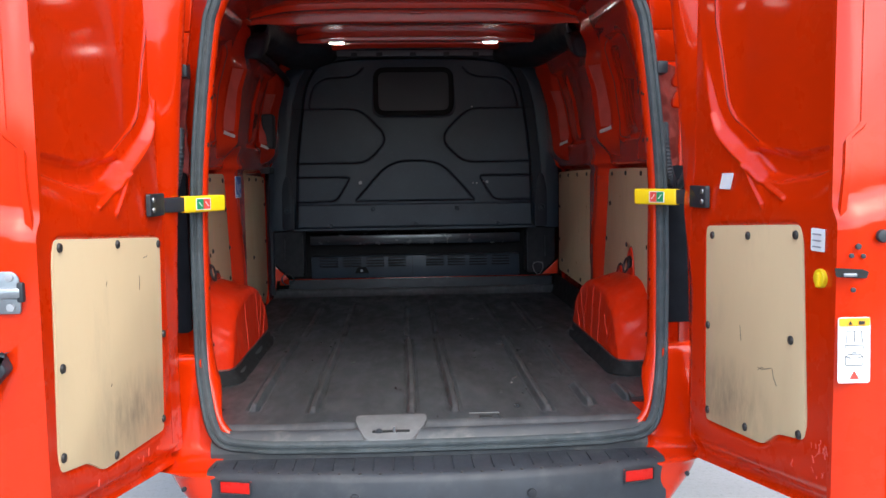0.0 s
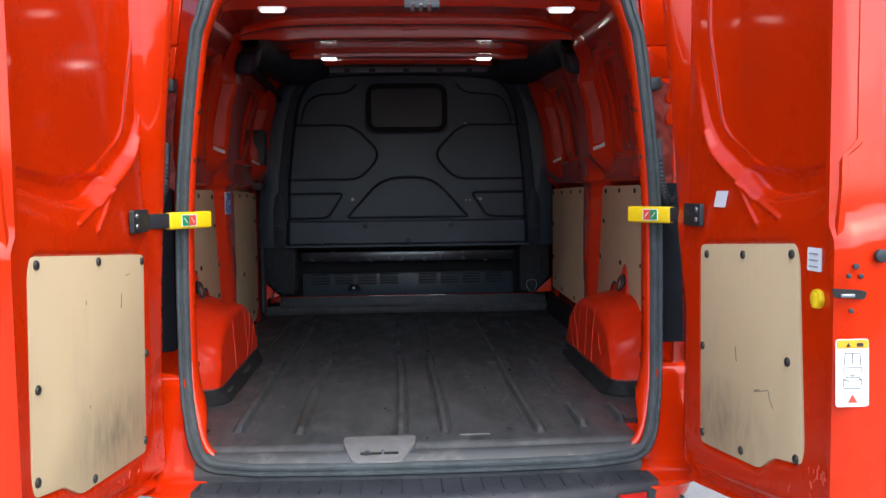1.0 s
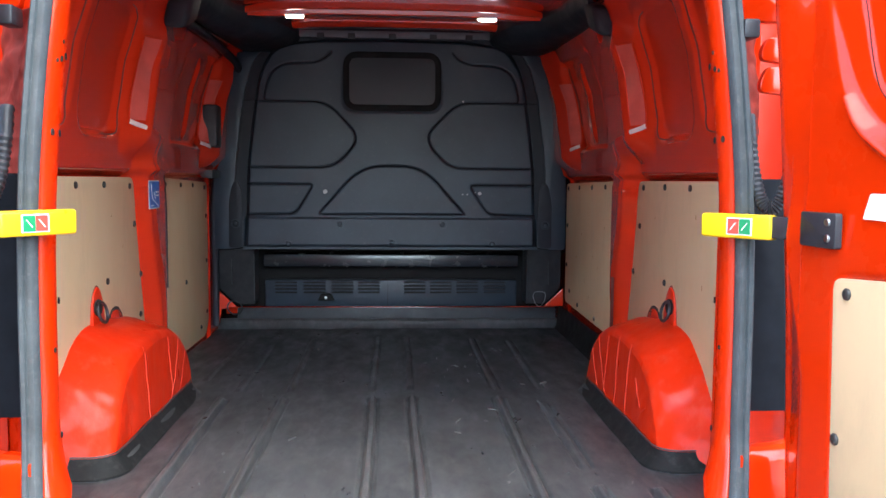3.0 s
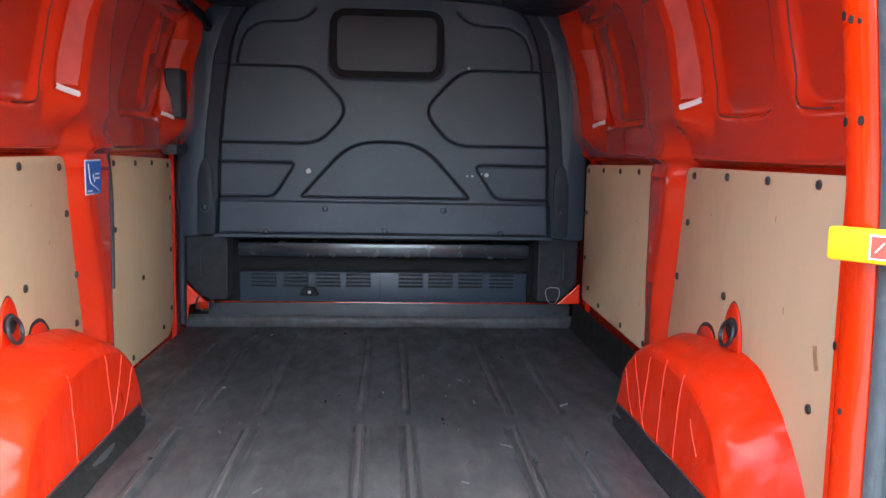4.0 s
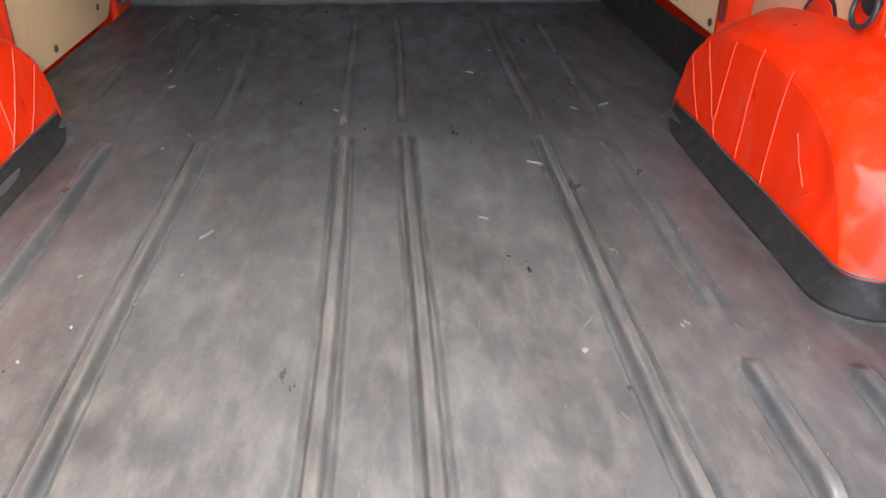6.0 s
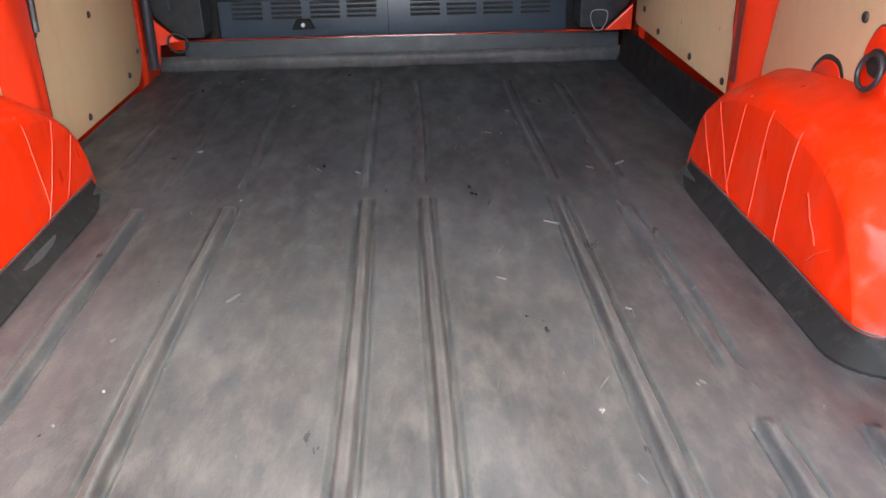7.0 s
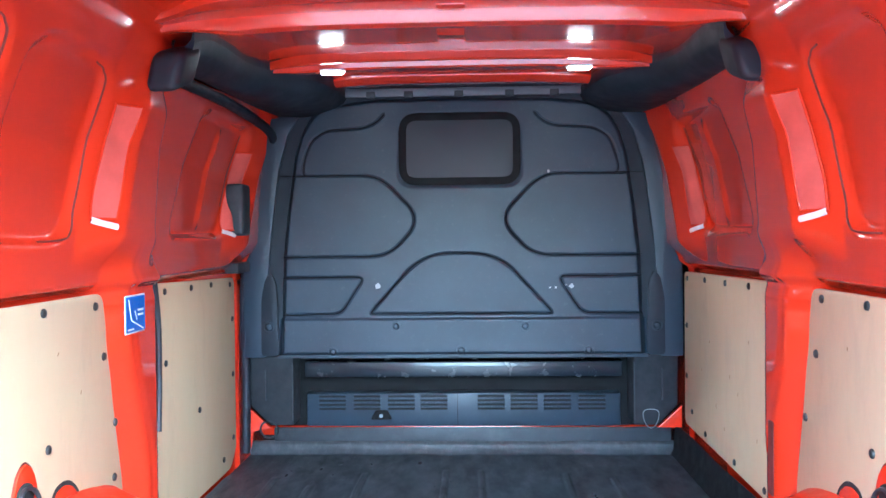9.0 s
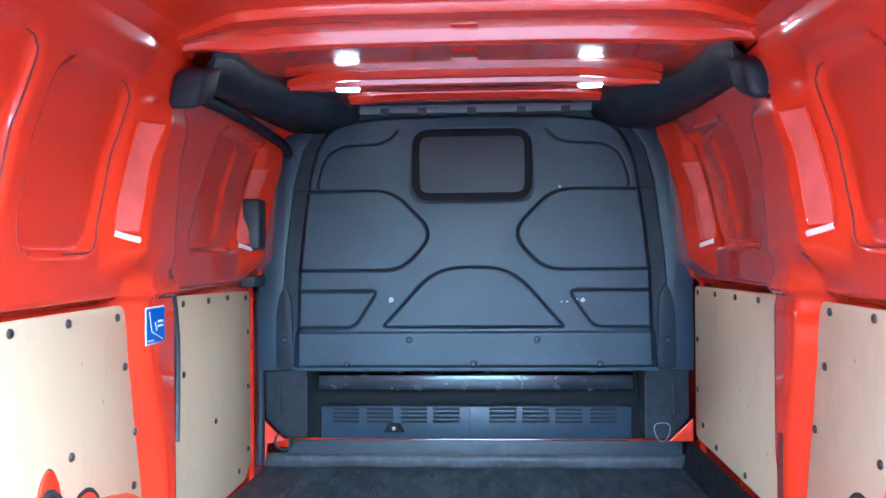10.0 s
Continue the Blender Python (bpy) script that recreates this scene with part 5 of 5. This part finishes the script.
for k in range(26):
    x, y = (0.300, 0.36) if k == 0 else (random.uniform(-0.62, 0.62), random.uniform(0.1, 2.5))
    r = 0.0040 if k == 0 else random.choice((0.0008, 0.001, 0.0014, 0.002))
    a0 = random.random() * 6
    vs = [bm.verts.new((x + r * (0.6 + 0.6 * random.random()) * math.cos(a0 + t), y + r * 1.3 * math.sin(a0 + t), FLOOR + 0.0035 + 0.001 * random.random())) for t in (0, 1.3, 2.9, 4.4)]
    lo = [bm.verts.new(v.co - Vector((0, 0, 0.004))) for v in vs]
    bm.faces.new(vs)
    bm.faces.new(lo[::-1])
    for i in range(4):
        bm.faces.new((vs[i], lo[i], lo[(i + 1) % 4], vs[(i + 1) % 4]))
flecks = part("debris", bm, LATCH, None, "", True)
tagged(flecks, "scattered small pale chips of debris on the mat", "debris", kind="stuff")

# ---- scuffs on the mat ----
bm = bmesh.new()


def scuff(x0, y0, x1, y1, w):
    dx, dy = x1 - x0, y1 - y0
    n = math.hypot(dx, dy)
    px, py = -dy / n * w, dx / n * w
    top = [bm.verts.new((x, y, FLOOR + 0.0036)) for x, y in ((x0, y0), ((x0 + x1) / 2 + px, (y0 + y1) / 2 + py), (x1, y1), ((x0 + x1) / 2 - px, (y0 + y1) / 2 - py))]
    low = [bm.verts.new(v.co - Vector((0, 0, 0.006))) for v in top]
    bm.faces.new(top)
    for i in range(4):
        bm.faces.new((top[i], low[i], low[(i + 1) % 4], top[(i + 1) % 4]))


for k in range(110):
    x, y = random.uniform(-0.62, 0.62), random.uniform(0.05, 2.4)
    a = random.gauss(math.pi / 2, 0.5)
    l = random.choice((0.008, 0.012, 0.02, 0.035))
    scuff(x, y, x + l * math.cos(a), y + l * math.sin(a), random.uniform(0.0004, 0.0010))
tagged(part("scuffing", bm, MAT_SCUFF, floor_mat, "", True), "pale grey scuff marks", kind="stuff")

# ---- sill and bumper details ----
part("striker", box(-0.175, -0.065, -0.128, -0.118, 0.566, 0.574, 0.002), DARK, sill)
part("striker_pin", sweep([(-0.11, -0.128, 0.560), (-0.11, -0.128, 0.585)], circle(0.004, 8), up=(0, 1, 0)), STEEL, sill)
part("striker_bolt", plate([(-0.155 + a, 0.570 + b) for a, b in circle(0.011, 12)], lambda a, b, dd: (a, -0.124 - dd, b), 0.006, 0.002), BLACK_PLASTIC, sill)
for k in range(23):
    x = -0.62 + 1.24 * k / 22
    part("tread_rib", box(x - 0.002, x + 0.002, -0.20 - 0.07 * (1 - (x / 0.66) ** 2), -0.165, 0.504, 0.5095, 0.0015, 1), BUMPER, bumper)
    ob = new("stud", SCREW_MESH)
    ob.matrix_basis = pose(x + 0.02, -0.212 - 0.073 * (1 - (x / 0.66) ** 2), 0.5005) @ Matrix.Scale(0.45, 4)
    ob.parent = bumper
for x in (-0.22, 0.27):
    part("parking_sensor", plate([(x + a, 0.44 + b) for a, b in circle(0.013, 14)], lambda a, b, dd: (a, -0.298 - dd, b), 0.008, 0.002), BLACK_PLASTIC, bumper)
tw = tagged(new("header_striker"), "grey steel door striker on the header", "striker")
part("plate", box(-0.03, 0.075, 0.015, 0.06, 1.862, 1.885, 0.004), BUMPER, tw)
for x in (-0.005, 0.02, 0.045):
    part("pin", sweep([(x, 0.012, 1.872), (x, 0.03, 1.858)], circle(0.006, 8)), STEEL, tw)


# ---- mat edging and small fittings ----
for side in (-1, 1):
    pts = arch_line(side, 0.004, 0.6305)
    part("cut_edge", sweep(pts, circle(0.0022, 6)), SILL, floor_mat, "pale worn cut edge")
part("recess_slot", plate(rounded(rect(0.15, 0.19, -0.045, -0.035), 0.004), lambda a, b, dd: (a, b, 0.5805 + dd), 0.004, 0), DARK, floor_mat, "small dark slot")
part("recess_rim", sweep([(0.12, 0.0, 0.5815), (0.215, 0.0, 0.5815), (0.215, -0.06, 0.5815)], circle(0.003, 6)), RUBBER_MAT, floor_mat)
for side in (-1, 1):
    for z, y in ((1.42, 0.075), (1.57, 0.065), (0.80, 0.085), (0.66, 0.06), (1.08, 0.09)):
        x = side * (0.690 if z < 1.3 else 0.672 if z < 1.5 else 0.652) + 0.014
        part("hole", plate([(y + a * 0.8, z + b * 1.4) for a, b in circle(0.0052, 10)], lambda a, b, dd, x=x, side=side: (x - side * (0.001 + dd), a, b), 0.002, 0), BLACK_GROOVE, jamb)


# ---- dark gaps along the pressed outer panels ----
for side, wall in ((-1, wall_left), (1, wall_right)):
    for line in ([(1.03, 1.874), (1.066, 1.862), (1.082, 1.82), (1.046, 1.68), (1.004, 1.53), (0.980, 1.482), (0.945, 1.466), (0.86, 1.463)],
                 [(0.62, 1.884), (0.65, 1.872), (0.665, 1.83), (0.632, 1.69), (0.592, 1.53), (0.57, 1.482), (0.535, 1.466), (0.45, 1.463)],
                 [(1.80, 1.865), (1.755, 1.845), (1.70, 1.75), (1.625, 1.58), (1.585, 1.49)], [(2.23, 1.85), (2.20, 1.78), (2.11, 1.58)]):
        pts = [(wall_x(y - 0.02 * side, z, side, 0.0018), y - 0.02 * side, z) for y, z in spline(line, 6)]
        part("panel_gap", sweep(pts, circle(0.0024, 6), up=(1, 0, 0)), SLOT_RED, wall)


# ---- marks on the lining panels and the roof ----
def wall_mark(side, y0, z0, y1, z1, w, mat, wall, label=""):
    x = side * 0.8528
    part("scuff", sweep([(x, y0, z0), (x, (y0 + y1) / 2 + 0.002, (z0 + z1) / 2), (x, y1, z1)], [(-w, -0.0006), (w, -0.0006), (w, 0.0006), (-w, 0.0006)], up=(1, 0, 0)), mat, wall, label)


wall_mark(1, 0.424, 1.000, 0.411, 0.953, 0.007, PLY_EDGE, wall_right, "brown rubbed mark on the plywood")
for y, z, l in ((1.80, 1.02, 0.012), (1.72, 0.98, 0.010), (2.02, 1.10, 0.008), (1.95, 0.90, 0.014), (1.62, 1.15, 0.010), (2.12, 0.99, 0.008), (1.55, 0.88, 0.012), (1.86, 0.84, 0.010), (0.62, 1.24, 0.012), (0.98, 1.22, 0.008), (0.56, 1.05, 0.014)):
    wall_mark(1, y, z, y + random.uniform(-0.004, 0.004), z - l, 0.0011, PLY_EDGE, wall_right)
for y, z, l in ((1.05, 1.12, 0.010), (0.95, 1.22, 0.006)):
    wall_mark(-1, y, z, y + random.uniform(-0.004, 0.004), z - l, 0.0011, PLY_EDGE, wall_left)
part("joint_tab", box(-0.045, 0.035, 1.50, 1.70, 2.046, 2.053, 0.003), RED, ceiling, "pressed joint tab on the roof skin")
part("joint_tab", box(-0.030, 0.040, 1.19, 1.26, 2.026, 2.034, 0.003), RED, ceiling)
